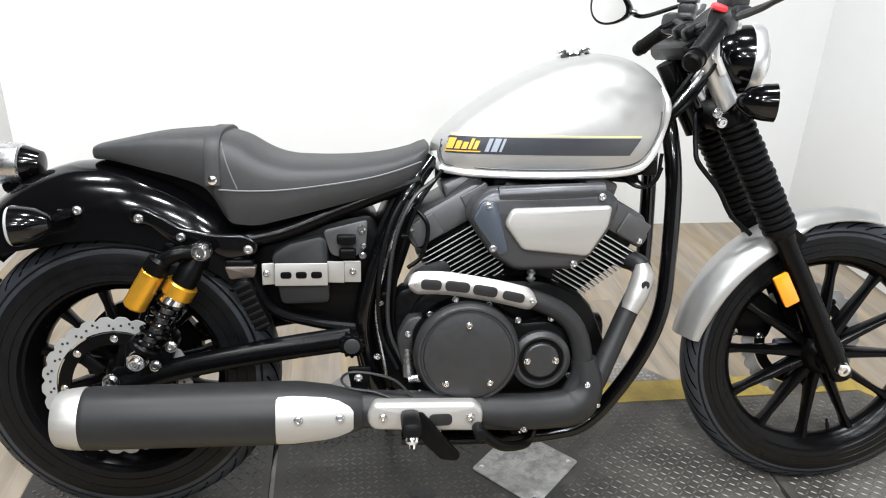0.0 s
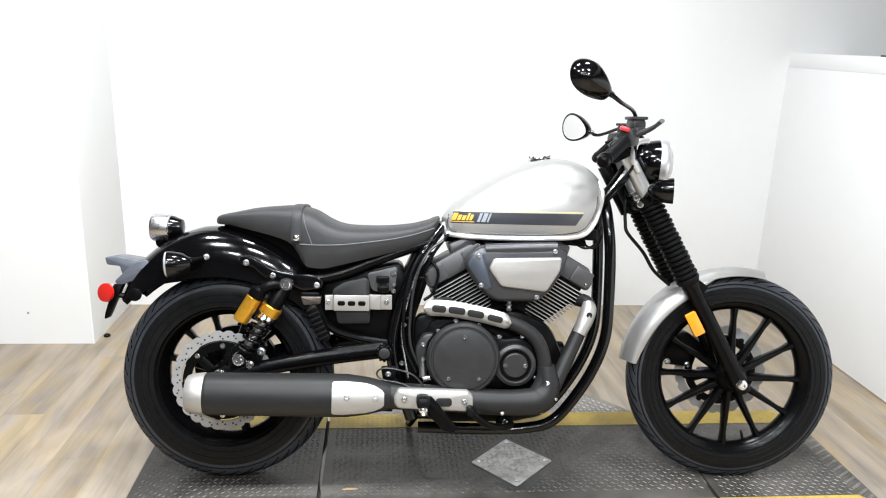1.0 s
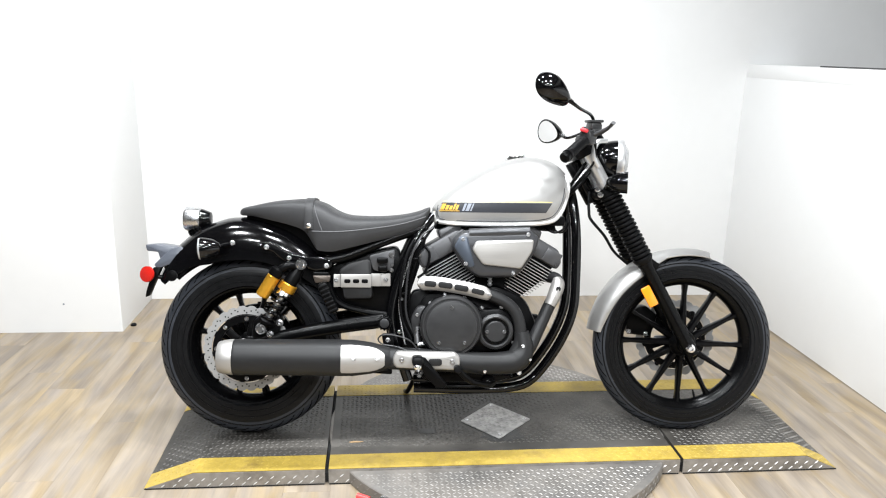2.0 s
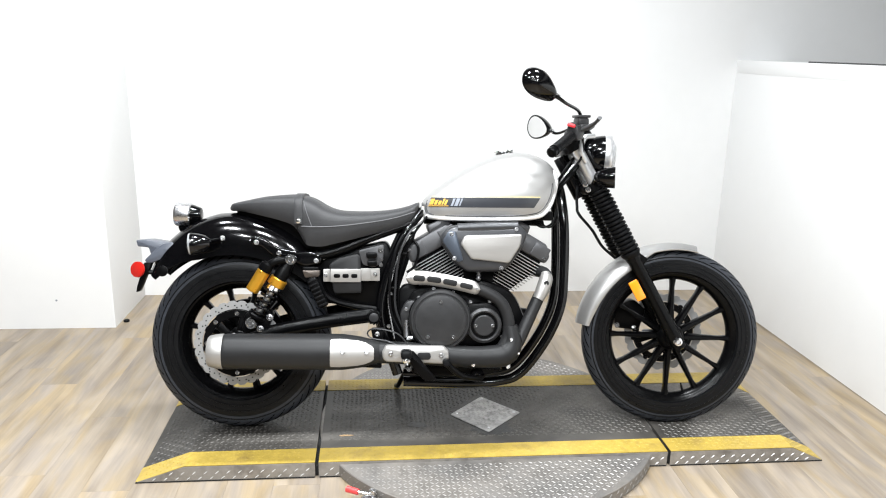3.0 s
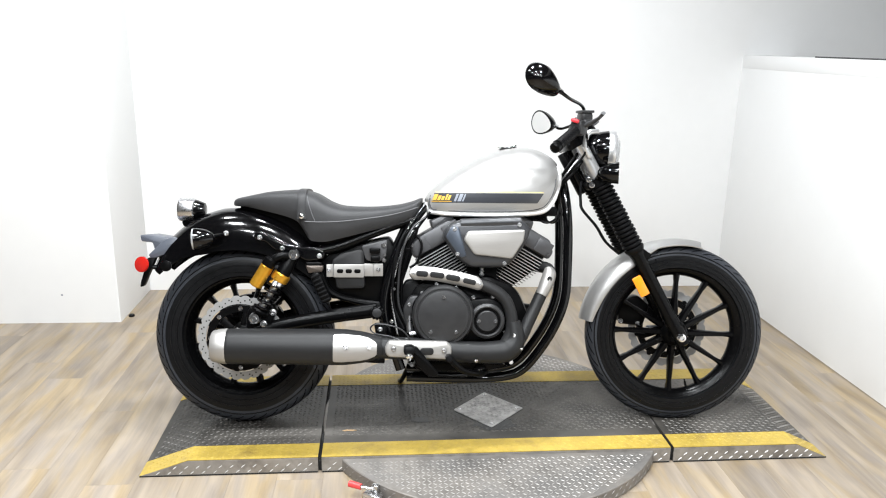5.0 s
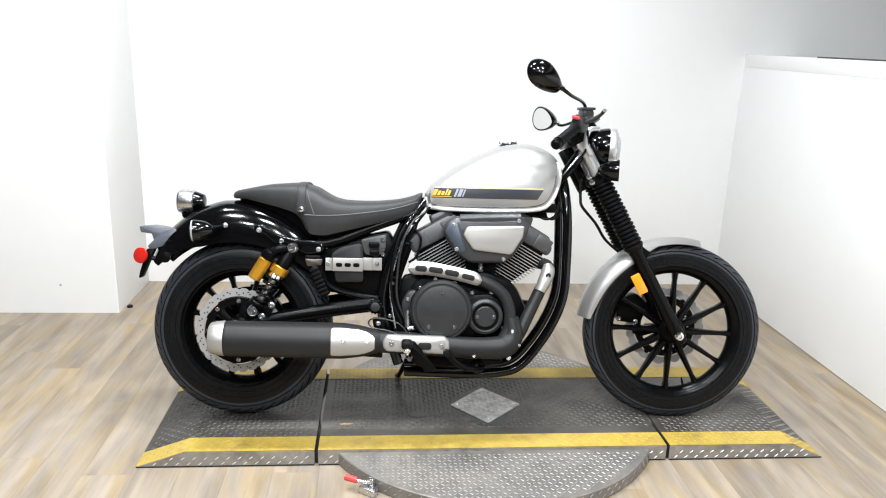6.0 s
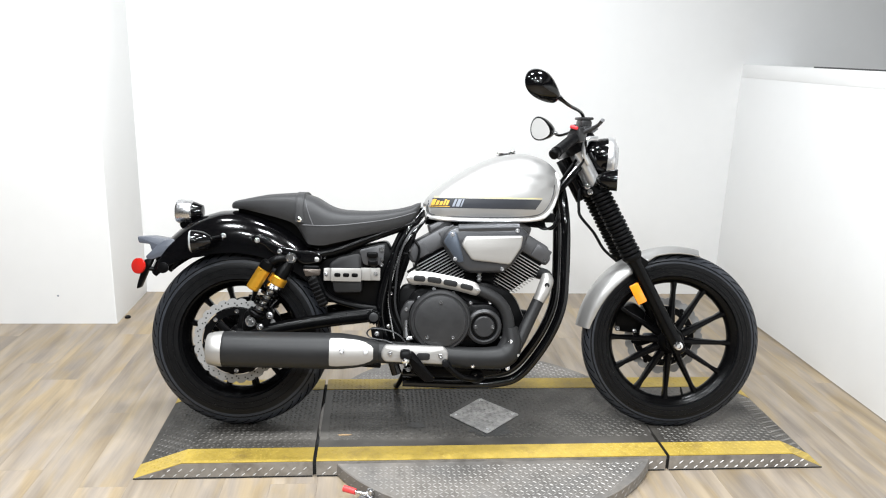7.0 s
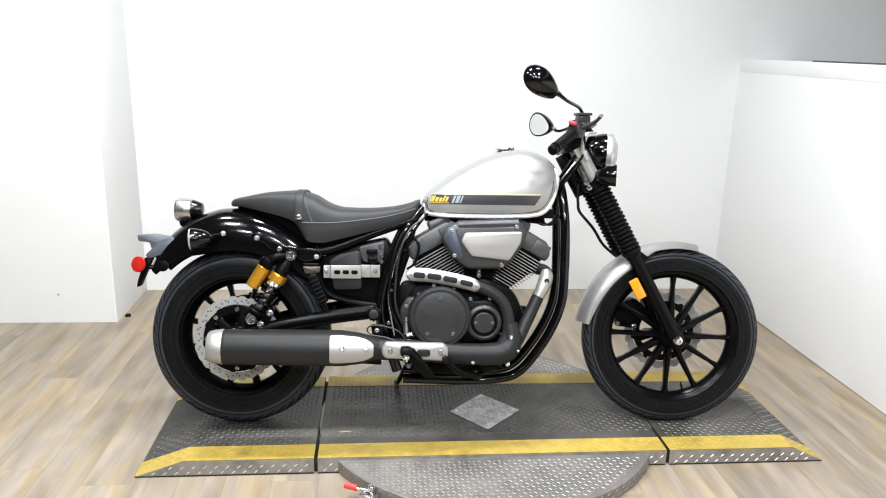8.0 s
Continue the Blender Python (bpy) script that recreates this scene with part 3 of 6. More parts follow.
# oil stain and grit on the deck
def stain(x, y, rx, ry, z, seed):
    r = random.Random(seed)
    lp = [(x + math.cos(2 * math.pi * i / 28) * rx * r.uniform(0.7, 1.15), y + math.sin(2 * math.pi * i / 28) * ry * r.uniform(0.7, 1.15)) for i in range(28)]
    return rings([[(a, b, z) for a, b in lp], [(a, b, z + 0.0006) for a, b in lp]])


tagged(part("oil_stain", stain(0.635, 0.004, 0.035, 0.022, TOP + 0.0006, 3), DIRT), "black oil stain on the tread plate", "stain")
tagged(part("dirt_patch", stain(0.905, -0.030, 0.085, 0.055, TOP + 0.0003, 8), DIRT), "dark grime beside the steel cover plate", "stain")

SMEAR = material("orange_paint_smear", (0.26, 0.17, 0.085), 0.6, grain=0.4, scale=90)
tagged(part("paint_smear", stain(0.375, -0.060, 0.026, 0.006, TOP + 0.0004, 11), SMEAR), "faint orange paint smear on the tread plate", "stain")

# toggle clamp at the turntable's rim
clamp = tagged(new("toggle_clamp"), "steel toggle clamp with a red handle on the floor", "clamp")
part("clamp_grip", tube([(0.388, -0.372, 0.040), (0.425, -0.392, 0.040)], [0.011, 0.013, 0.012, 0.010], 12), RED_GRIP, clamp, "red vinyl clamp grip")
part("clamp_arm", tube([(0.425, -0.392, 0.040), (0.455, -0.400, 0.038), (0.480, -0.392, 0.034)], 0.006, 10), STEEL, clamp)
part("clamp_base", join(block(0.462, -0.405, 0.012, 0.060, 0.030, 0.024, 0.004, Matrix.Rotation(-0.6, 4, "Z")), block(0.470, -0.395, 0.034, 0.022, 0.016, 0.030, 0.003, Matrix.Rotation(-0.6, 4, "Z"))), STEEL, clamp)
# small dark stop at the corner and a mark on the wall
tagged(part("door_stop", lathe([(0.015, 0.0005), (0.015, 0.007), (0.010, 0.012), (0.0, 0.013)], (PILLAR_X + 0.026, PILLAR_Y + 0.085, 0), (0, 0, 1), 18), RUBBER), "small dark rubber stop by the wall corner", "door stop")
tagged(part("wall_mark", lathe([(0.0055, 0.0), (0.005, 0.0006), (0.0, 0.0008)], (-1.095, PILLAR_Y + 0.0002, 0.148), (0, -1, 0), 12), DECAL_GREY), "small grey scuff on the white wall", "mark")

# ---- the motorcycle: x ahead, y to its left, z up from its tyres' line ----
bike = tagged(new("motorcycle"), "silver and black cruiser motorcycle leaning on its side stand", "motorcycle")
bike.matrix_world = pose(0.002, Y_CONTACT, TOP, 0, 0, HEADING) @ pose(0, 0, 0, -LEAN_DEG)


def shift(ob, dx, dz):
    """Move a part, with its own parts, along the bike and up."""
    ob.location.x += dx
    ob.location.z += dz
    return ob




def arc_band(cx, cz, radii, a0, a1, half, drop, thick=0.003, n=40, edge=0.0):
    """A mudguard: an arched sheet round an axle. radii, half and drop may follow the angle as lists."""
    loops = []
    for i in range(n + 1):
        k = i / n
        a = math.radians(a0 + (a1 - a0) * k)
        r = float(np.interp(k, np.linspace(0, 1, len(radii)), radii))
        hw = float(np.interp(k, np.linspace(0, 1, len(half)), half))
        dr = float(np.interp(k, np.linspace(0, 1, len(drop)), drop))
        prof = []
        m = 14
        for j in range(m + 1):
            s = -1 + 2 * j / m
            b = abs(s)
            if b < 0.6:
                y, d = s / 0.6 * hw * 0.72, 0.020 * (b / 0.6) ** 2
            else:
                q = (b - 0.6) / 0.4
                y, d = math.copysign(hw * (0.72 + 0.28 * math.sin(min(1, q * 1.6) * math.pi / 2)), s), 0.020 + (dr - 0.020) * q ** 1.2
            prof.append((y, d))
        outer = [(cx + math.cos(a) * (r - d), y, cz + math.sin(a) * (r - d)) for y, d in prof]
        inner = [(cx + math.cos(a) * (r - d - thick), y * 0.965, cz + math.sin(a) * (r - d - thick)) for y, d in reversed(prof)]
        loops.append(outer + inner)
    return rings(loops)


def tyre_profile(rim_r, r, w):
    """Section of a tyre, as (radius, height along the axle)."""
    pts = []
    for i in range(25):
        a = math.pi * (i / 24) - math.pi / 2
        c = math.cos(a)
        pts.append((rim_r + (r - rim_r) * (c ** 0.62 if c > 0 else 0), math.sin(a) * w / 2 * (0.86 + 0.14 * c)))
    inner = [(rim_r - 0.004, w * 0.36), (rim_r - 0.004, -w * 0.36)]
    return pts + inner


def tread_grooves(rim_r, r, w, count, reach, lean):
    """Thin slanting sipes that follow the shoulder of a tyre, a hair proud of it."""
    vs, fs = [], []
    prof = [(rr, h) for rr, h in tyre_profile(rim_r, r, w)[:25]]
    hs, rs = [h for _, h in prof], [rr for rr, _ in prof]
    for i in range(count):
        for side in (-1, 1):
            base = 2 * math.pi * (i + (0.5 if side > 0 else 0)) / count
            prev = None
            for s in range(7):
                k = s / 6
                h = side * w / 2 * (0.25 + reach * k)
                rr = float(np.interp(h, hs, rs)) + 0.0014
                a = base + lean * k / r * 0.06
                half = 0.0036 * (0.4 + math.sin(math.pi * k)) / r
                n = len(vs)
                vs += [(math.cos(a - half) * rr, h, math.sin(a - half) * rr), (math.cos(a + half) * rr, h, math.sin(a + half) * rr)]
                if prev is not None:
                    fs.append((prev, prev + 1, n + 1, n))
                prev = n
    return vs, fs


def wave_disc(r, inner, thick, lobes=12, depth=0.010, n=144):
    """A scalloped brake rotor round the y axis."""
    outer = [r - depth * (0.5 - 0.5 * math.cos(2 * math.pi * lobes * i / n)) ** 3 for i in range(n)]
    loops = []
    for y, rr in ((-thick / 2, inner), (-thick / 2, None), (thick / 2, None), (thick / 2, inner)):
        loops.append([((rr or outer[i]) * math.cos(2 * math.pi * i / n), y, (rr or outer[i]) * math.sin(2 * math.pi * i / n)) for i in range(n)])
    return rings(loops, closed=True)


def wheel(name, at, rim_r, r, w, spokes, phase, disc_y, m, label):
    """A cast wheel: rim, hub, spokes, tyre and wave disc. m places it under the bike."""
    rim_w = w * 0.72
    rim = lathe([(rim_r + 0.008, -rim_w / 2), (rim_r + 0.010, -rim_w / 2 + 0.005), (rim_r - 0.004, -rim_w / 2 + 0.012), (rim_r - 0.018, -rim_w * 0.18), (rim_r - 0.018, rim_w * 0.18), (rim_r - 0.004, rim_w / 2 - 0.012), (rim_r + 0.010, rim_w / 2 - 0.005), (rim_r + 0.008, rim_w / 2), (rim_r - 0.010, rim_w / 2 - 0.004), (rim_r - 0.028, rim_w * 0.2), (rim_r - 0.032, 0), (rim_r - 0.028, -rim_w * 0.2), (rim_r - 0.010, -rim_w / 2 + 0.004)], (0, 0, 0), (0, 1, 0), 72, closed=True)
    wh = part(name, moved(rim, m), RIM, bike, label)
    part("tyre", moved(lathe(tyre_profile(rim_r, r, w), (0, 0, 0), (0, 1, 0), 96, closed=True), m), TYRE, wh, "black rubber road tyre")
    wall_line = tyre_profile(rim_r, r, w)[:13]
    for k, proud in ((0.16, 0.0022), (0.36, 0.0016), (0.66, 0.0018)):
        rr = rim_r + (r - rim_r) * k
        h = float(np.interp(rr, [q[0] for q in wall_line], [q[1] for q in wall_line]))
        for side in (-1, 1):
            rib = lathe([(rr - 0.0032, -side * h - side * 0.002), (rr - 0.0014, -side * h + side * proud), (rr + 0.0014, -side * h + side * proud), (rr + 0.0032, -side * h - side * 0.002)], (0, 0, 0), (0, 1, 0), 96, closed=True)
            part("sidewall_rib", moved(rib, m), TYRE, wh)
    part("valve_stem", moved(lathe([(0.0045, 0), (0.0045, 0.022), (0.003, 0.026), (0.003, 0.034)], (0.06, 0, -(rim_r - 0.034)), (-0.24, 0, 0.97), 10), m), RUBBER, wh)
    # tread band coloured blue-grey for the sheen that the shoulders reflect
    band = [(rr + 0.0007, h) for rr, h in tyre_profile(rim_r, r, w)[:25] if abs(h) <= w * 0.425]
    part("tread_band", moved(lathe(band + [(rr - 0.004, h) for rr, h in reversed(band)], (0, 0, 0), (0, 1, 0), 96, closed=True), m), TREAD_SHEEN, wh, "tread band with a blue-grey sheen in its colour")
    part("tread", moved(tread_grooves(rim_r, r, w, 44, 0.57, 1.7), m), GROOVE_BLACK, wh)["kind"] = "stuff"
    part("hub", moved(lathe([(0.02, -0.075), (0.030, -0.073), (0.031, -0.05), (0.040, -0.042), (0.047, -0.030), (0.050, -0.018), (0.050, 0.018), (0.047, 0.030), (0.040, 0.042), (0.031, 0.05), (0.030, 0.073), (0.02, 0.075)], (0, 0, 0), (0, 1, 0), 32), m), SATIN, wh)
    for i in range(spokes):
        a = math.radians(phase + 360 * i / spokes)
        d = Vector((math.cos(a), 0, math.sin(a)))
        t = Vector((-math.sin(a), 0, math.cos(a)))
        loops = []
        for k, wd, dp in ((0.036, 0.0125, 0.024), (0.07, 0.0125, 0.021), (0.11, 0.0105, 0.018), (rim_r - 0.06, 0.0075, 0.015), (rim_r - 0.024, 0.011, 0.018)):
            q = d * k
            prof = [(-wd, -dp * 0.6), (-wd * 0.5, -dp), (wd * 0.5, -dp), (wd, -dp * 0.6), (wd, dp * 0.6), (wd * 0.5, dp), (-wd * 0.5, dp), (-wd, dp * 0.6)]
            loops.append([q + t * u + Vector((0, v, 0)) for u, v in prof])
        part("spoke", moved(rings(loops), m), RIM, wh)
    disc = part("brake_disc", moved(wave_disc(0.149, 0.120, 0.005, 26, 0.0065, 208), m @ Matrix.Translation((0, disc_y, 0))), DISC, wh, "scalloped drilled steel brake disc")
    side = math.copysign(1, disc_y)
    holes = []
    for i in range(36):
        for k, rr in enumerate((0.125, 0.132, 0.138)):
            a = 2 * math.pi * (i + k * 0.33) / 36
            if (i + k) % 3 == 0 or k == 1:
                holes.append(lathe([(0.0028, 0), (0.0028, 0.0004)], (rr * math.cos(a), disc_y + side * 0.0026, rr * math.sin(a)), (0, side, 0), 8))
    part("disc_holes", moved(join(*holes), m), GAP, wh)["kind"] = "stuff"
    arms = []
    for i in range(6):
        a = 2 * math.pi * i / 6 + 0.3
        arms.append(moved(block(0.078, disc_y * 0.93, 0, 0.07, 0.008, 0.026, 0.003), Matrix.Rotation(-a, 4, "Y")))
    part("disc_carrier", moved(lathe([(0.1165, -0.003), (0.1165, 0.003), (0.092, 0.003), (0.092, -0.003)], (0, disc_y, 0), (0, 1, 0), 64, closed=True), m), SATIN, wh)
    each("carrier_arm", [moved(sh, m) for sh in arms], SATIN, wh)
    each("disc_bolt", [moved(bolt((0.104 * math.cos(a), disc_y + side * 0.003, 0.104 * math.sin(a)), (0, side, 0), 0.0065, 0.005), m) for a in [2 * math.pi * i / 8 for i in range(8)]], CHROME, wh)
    return wh


REAR = Vector((0, 0, 0.323))
FRONT = Vector((1.577, 0.012, 0.3275))
RAKE = math.radians(28.8)
STEER, BAR_TURN = -3.5, -11.5
LEG_Y = 0.088
UP = Vector((-math.sin(RAKE), 0, math.cos(RAKE)))            # along the fork
AHEAD = Vector((math.cos(RAKE), 0, math.sin(RAKE)))
HEAD_O = FRONT - AHEAD * 0.045
S = Matrix.Translation(HEAD_O) @ Matrix.Rotation(math.radians(STEER), 4, UP) @ Matrix.Translation(-HEAD_O)
BAR_O = Vector((1.57, 0, 0.33)) - AHEAD * 0.045
SB = Matrix.Translation(BAR_O) @ Matrix.Rotation(math.radians(BAR_TURN), 4, UP) @ Matrix.Translation(-BAR_O)

rear_wheel = wheel("rear_wheel", REAR, 0.214, 0.318, 0.146, 12, 15, -0.098, Matrix.Translation(REAR), "black cast rear wheel with spokes")
part("belt_pulley", moved(lathe([(0.055, -0.012), (0.128, -0.012), (0.132, -0.014), (0.132, 0.012), (0.128, 0.014), (0.055, 0.012)], (0, 0.098, 0), (0, 1, 0), 64, closed=True), Matrix.Translation(REAR)), SATIN, rear_wheel, "black drive belt pulley")
front_wheel = wheel("front_wheel", FRONT, 0.247, 0.328, 0.102, 12, 88, 0.075, S @ Matrix.Translation(FRONT), "black cast front wheel with twelve spokes")


def fork_point(k, across=0.0, forward=0.0):
    """A point k metres up the fork leg from the axle."""
    return FRONT + UP * k + AHEAD * forward + Vector((0, across, 0))


# fork, leg by leg
for side in (-1, 1):
    y = side * LEG_Y
    leg = part("fork_leg", moved(lathe([(0.016, -0.035), (0.024, -0.03), (0.026, 0.0), (0.027, 0.06), (0.024, 0.10), (0.0245, 0.33), (0.028, 0.34), (0.028, 0.375)], fork_point(0, y), UP, 24), S), RIM, bike, "gloss black lower fork leg")
    part("stanchion", moved(lathe([(0.0225, 0.36), (0.0225, 0.80)], fork_point(0, y), UP, 24), S), FORK_STEEL, leg, "bright steel fork tube")
    prof = [(0.025, 0.345), (0.031, 0.352)]
    for i in range(17):
        h = 0.362 + i * 0.0157
        rr = 0.036 + 0.001 * math.sin(i * 1.7)
        prof += [(rr, h), (rr + 0.001, h + 0.004), (rr, h + 0.008), (rr - 0.007, h + 0.0118)]
    prof += [(0.030, 0.632), (0.024, 0.642)]
    part("fork_gaiter", moved(lathe(prof, fork_point(0, y), UP, 32), S), RUBBER, leg, "ribbed black rubber fork gaiter")
    part("axle_nut", moved(join(lathe([(0.017, 0), (0.017, 0.004), (0.014, 0.012), (0.008, 0.013), (0.007, 0.008), (0, 0.008)], FRONT + Vector((0, side * (LEG_Y + 0.020), 0)), (0, side, 0), 20)), S), CHROME, leg)
    part("reflector", moved(join(prism(rounded([(-0.017, -0.038), (0.017, -0.038), (0.017, 0.038), (-0.017, 0.038)], 0.005, 3), -0.006, 0.004, 0.002)), S @ Matrix.Translation(fork_point(0.236, y + side * 0.018, -0.044)) @ Matrix.Rotation(-RAKE, 4, "Y") @ Matrix.Rotation(math.pi if side > 0 else 0, 4, "Z")), AMBER, leg, "amber side reflector")

# triple clamps and steering head
for k, lab in ((0.640, "lower_clamp"), (0.800, "upper_clamp")):
    part(lab, moved(join(block(0, 0, 0, 0.075, 0.215, 0.034, 0.010), lathe([(0.031, -0.015), (0.031, 0.015)], (0, -LEG_Y, 0), (0, 0, 1), 20), lathe([(0.031, -0.015), (0.031, 0.015)], (0, LEG_Y, 0), (0, 0, 1), 20)), S @ Matrix.Translation(fork_point(k, 0, -0.012)) @ Matrix.Rotation(-RAKE, 4, "Y")), SATIN, bike)
each("clamp_bolt", [moved(bolt(fork_point(k, -0.120, f), (0, -1, 0), 0.009, 0.007), S) for k, f in ((0.642, -0.036), (0.664, -0.036))], CHROME, bike)
part("steering_head", tube([fork_point(0.62, 0, -0.05), fork_point(0.785, 0, -0.05)], 0.028, 20), BLACK, bike)

# front mudguard
fender = part("front_mudguard", moved(arc_band(FRONT.x, FRONT.z, [0.351, 0.352, 0.355, 0.357], 75, 172, [0.046, 0.060, 0.066, 0.064, 0.055], [0.020, 0.0205, 0.021, 0.022, 0.040, 0.050, 0.052, 0.052, 0.051, 0.048, 0.040]), S @ Matrix.Translation((0, FRONT.y, 0))), SILVER, bike, "silver painted front mudguard")
each("mudguard_stay", [moved(block(FRONT.x - 0.16, -0.082, FRONT.z + 0.31, 0.09, 0.010, 0.035, 0.004, Matrix.Rotation(0.6, 4, "Y")), S), moved(block(FRONT.x - 0.16, 0.082, FRONT.z + 0.31, 0.09, 0.010, 0.035, 0.004, Matrix.Rotation(0.6, 4, "Y")), S)], SATIN, fender)
# front caliper behind the disc and its hose
caliper = part("front_caliper", moved(join(prism(rounded([(-0.19, 0.02), (-0.10, 0.01), (-0.075, 0.09), (-0.12, 0.13), (-0.20, 0.10)], 0.014, 3), 0.045, 0.110, 0.008)), S @ Matrix.Translation(FRONT)), SATIN, bike, "black front brake caliper")
each("caliper_bolt", [moved(bolt(Vector(p), r=0.008), S @ Matrix.Translation(FRONT)) for p in ((-0.185, 0.045, 0.03), (-0.12, 0.045, 0.02))], CHROME, caliper)

# part of the caliper bracket; its bluish reflection is put into the colour
part("caliper_bracket", moved(block(FRONT.x - 0.066, FRONT.y + 0.030, FRONT.z + 0.004, 0.048, 0.030, 0.026, 0.006), S), PLATE_GREY, bike, "caliper bracket block with a bluish reflection in its colour")
each("rotor_button", [moved(lathe([(0.009, -0.006), (0.009, 0.006), (0.006, 0.009)], FRONT + Vector((0.117 * math.cos(a), 0.075, 0.117 * math.sin(a))), (0, -1, 0), 14), S) for a in [2 * math.pi * i / 8 + 0.2 for i in range(8)]], SATIN, bike)

# headlamp, gauge, handlebar
hl_at = Vector((1.296, 0, 0.998))
hl_axis = Vector((1, 0, -0.05)).normalized()
bowl = part("headlamp", moved(lathe([(0.016, -0.068), (0.040, -0.064), (0.058, -0.046), (0.067, -0.020), (0.071, 0.0), (0.072, 0.012)], hl_at, hl_axis, 40), SB), BLACK, bike, "round black headlamp")
part("headlamp_rim", moved(lathe([(0.070, 0.010), (0.074, 0.012), (0.076, 0.026), (0.072, 0.036), (0.065, 0.034), (0.065, 0.012)], hl_at, hl_axis, 40, closed=True), SB), FORK_STEEL, bowl, "chrome headlamp rim")
part("headlamp_lens", moved(lathe([(0.066, 0.022), (0.060, 0.040), (0.040, 0.052), (0.0, 0.056)], hl_at, hl_axis, 40), SB), LENS, bowl, "clear headlamp glass")
for side in (-1, 1):
    part("headlamp_bracket", moved(tube([hl_at + Vector((-0.030, side * 0.070, 0.070)), hl_at + Vector((-0.066, side * 0.092, 0.062)), hl_at + Vector((-0.074, side * 0.098, 0.016)), hl_at + Vector((-0.056, side * 0.092, -0.022))], 0.0092, 10), SB), FORK_STEEL, bowl, "bright bent headlamp bracket")
gauge_at = Vector((1.215, 0, 1.060))
gauge = part("gauge", moved(lathe([(0.02, -0.03), (0.045, -0.024), (0.05, 0.0), (0.05, 0.014), (0.046, 0.018), (0.0, 0.016)], gauge_at, (UP * 0.8 + Vector((-0.4, 0, 0))).normalized(), 32), SB), SATIN, bike, "round black speedometer")
for a, b, c in ((-0.20, -0.07, 0.86), (-0.16, -0.10, 0.84), (0.16, 0.06, 0.85), (0.2, 0.03, 0.83)):
    part("cable", moved(tube([(1.165, a, 1.055), (1.215, a * 0.7, 1.075), (1.225, b, 1.00), (1.175, b, 0.93), (1.11, b * 0.8, c), (1.05, b * 0.5, c - 0.05)], 0.0045, 8), SB), RUBBER, bike, "black control cable")
for k, (y, dz) in enumerate(((-0.075, 0.0), (-0.068, 0.022), (-0.082, -0.024))):
    part("cable", tube([(1.205, y, 0.985 + dz), (1.165, y - 0.012, 0.935 + dz), (1.13, y, 0.885 + dz * 0.6), (1.10, y + 0.03, 0.83)], 0.0052, 8), SATIN if k else STEEL, bike, "control cable beside the steering head")
part("brake_hose", moved(tube([fork_point(0.665, -0.02, -0.045), fork_point(0.635, -0.05, -0.070), fork_point(0.605, -0.065, -0.088), fork_point(0.575, -0.075, -0.098), fork_point(0.50, -0.075, -0.082), fork_point(0.43, -0.06, -0.075), fork_point(0.365, -0.05, -0.050)], 0.0055, 8), S), RUBBER, bike)
BAR = [(1.118, -0.362, 1.021), (1.182, -0.245, 1.072), (1.192, -0.15, 1.074), (1.192, -0.06, 1.060), (1.192, 0.06, 1.060), (1.194, 0.15, 1.066), (1.196, 0.235, 1.056), (1.158, 0.350, 1.006)]
bar = part("handlebar", moved(tube(BAR, 0.0115, 12), SB), SATIN, bike, "low black handlebar")
each("bar_clamp", [moved(block(0, yy, 0, 0.045, 0.04, 0.05, 0.008), SB @ Matrix.Translation(Vector((1.190, 0, 1.045))) @ Matrix.Rotation(-RAKE, 4, "Y")) for yy in (-0.045, 0.045)], SATIN, bar)
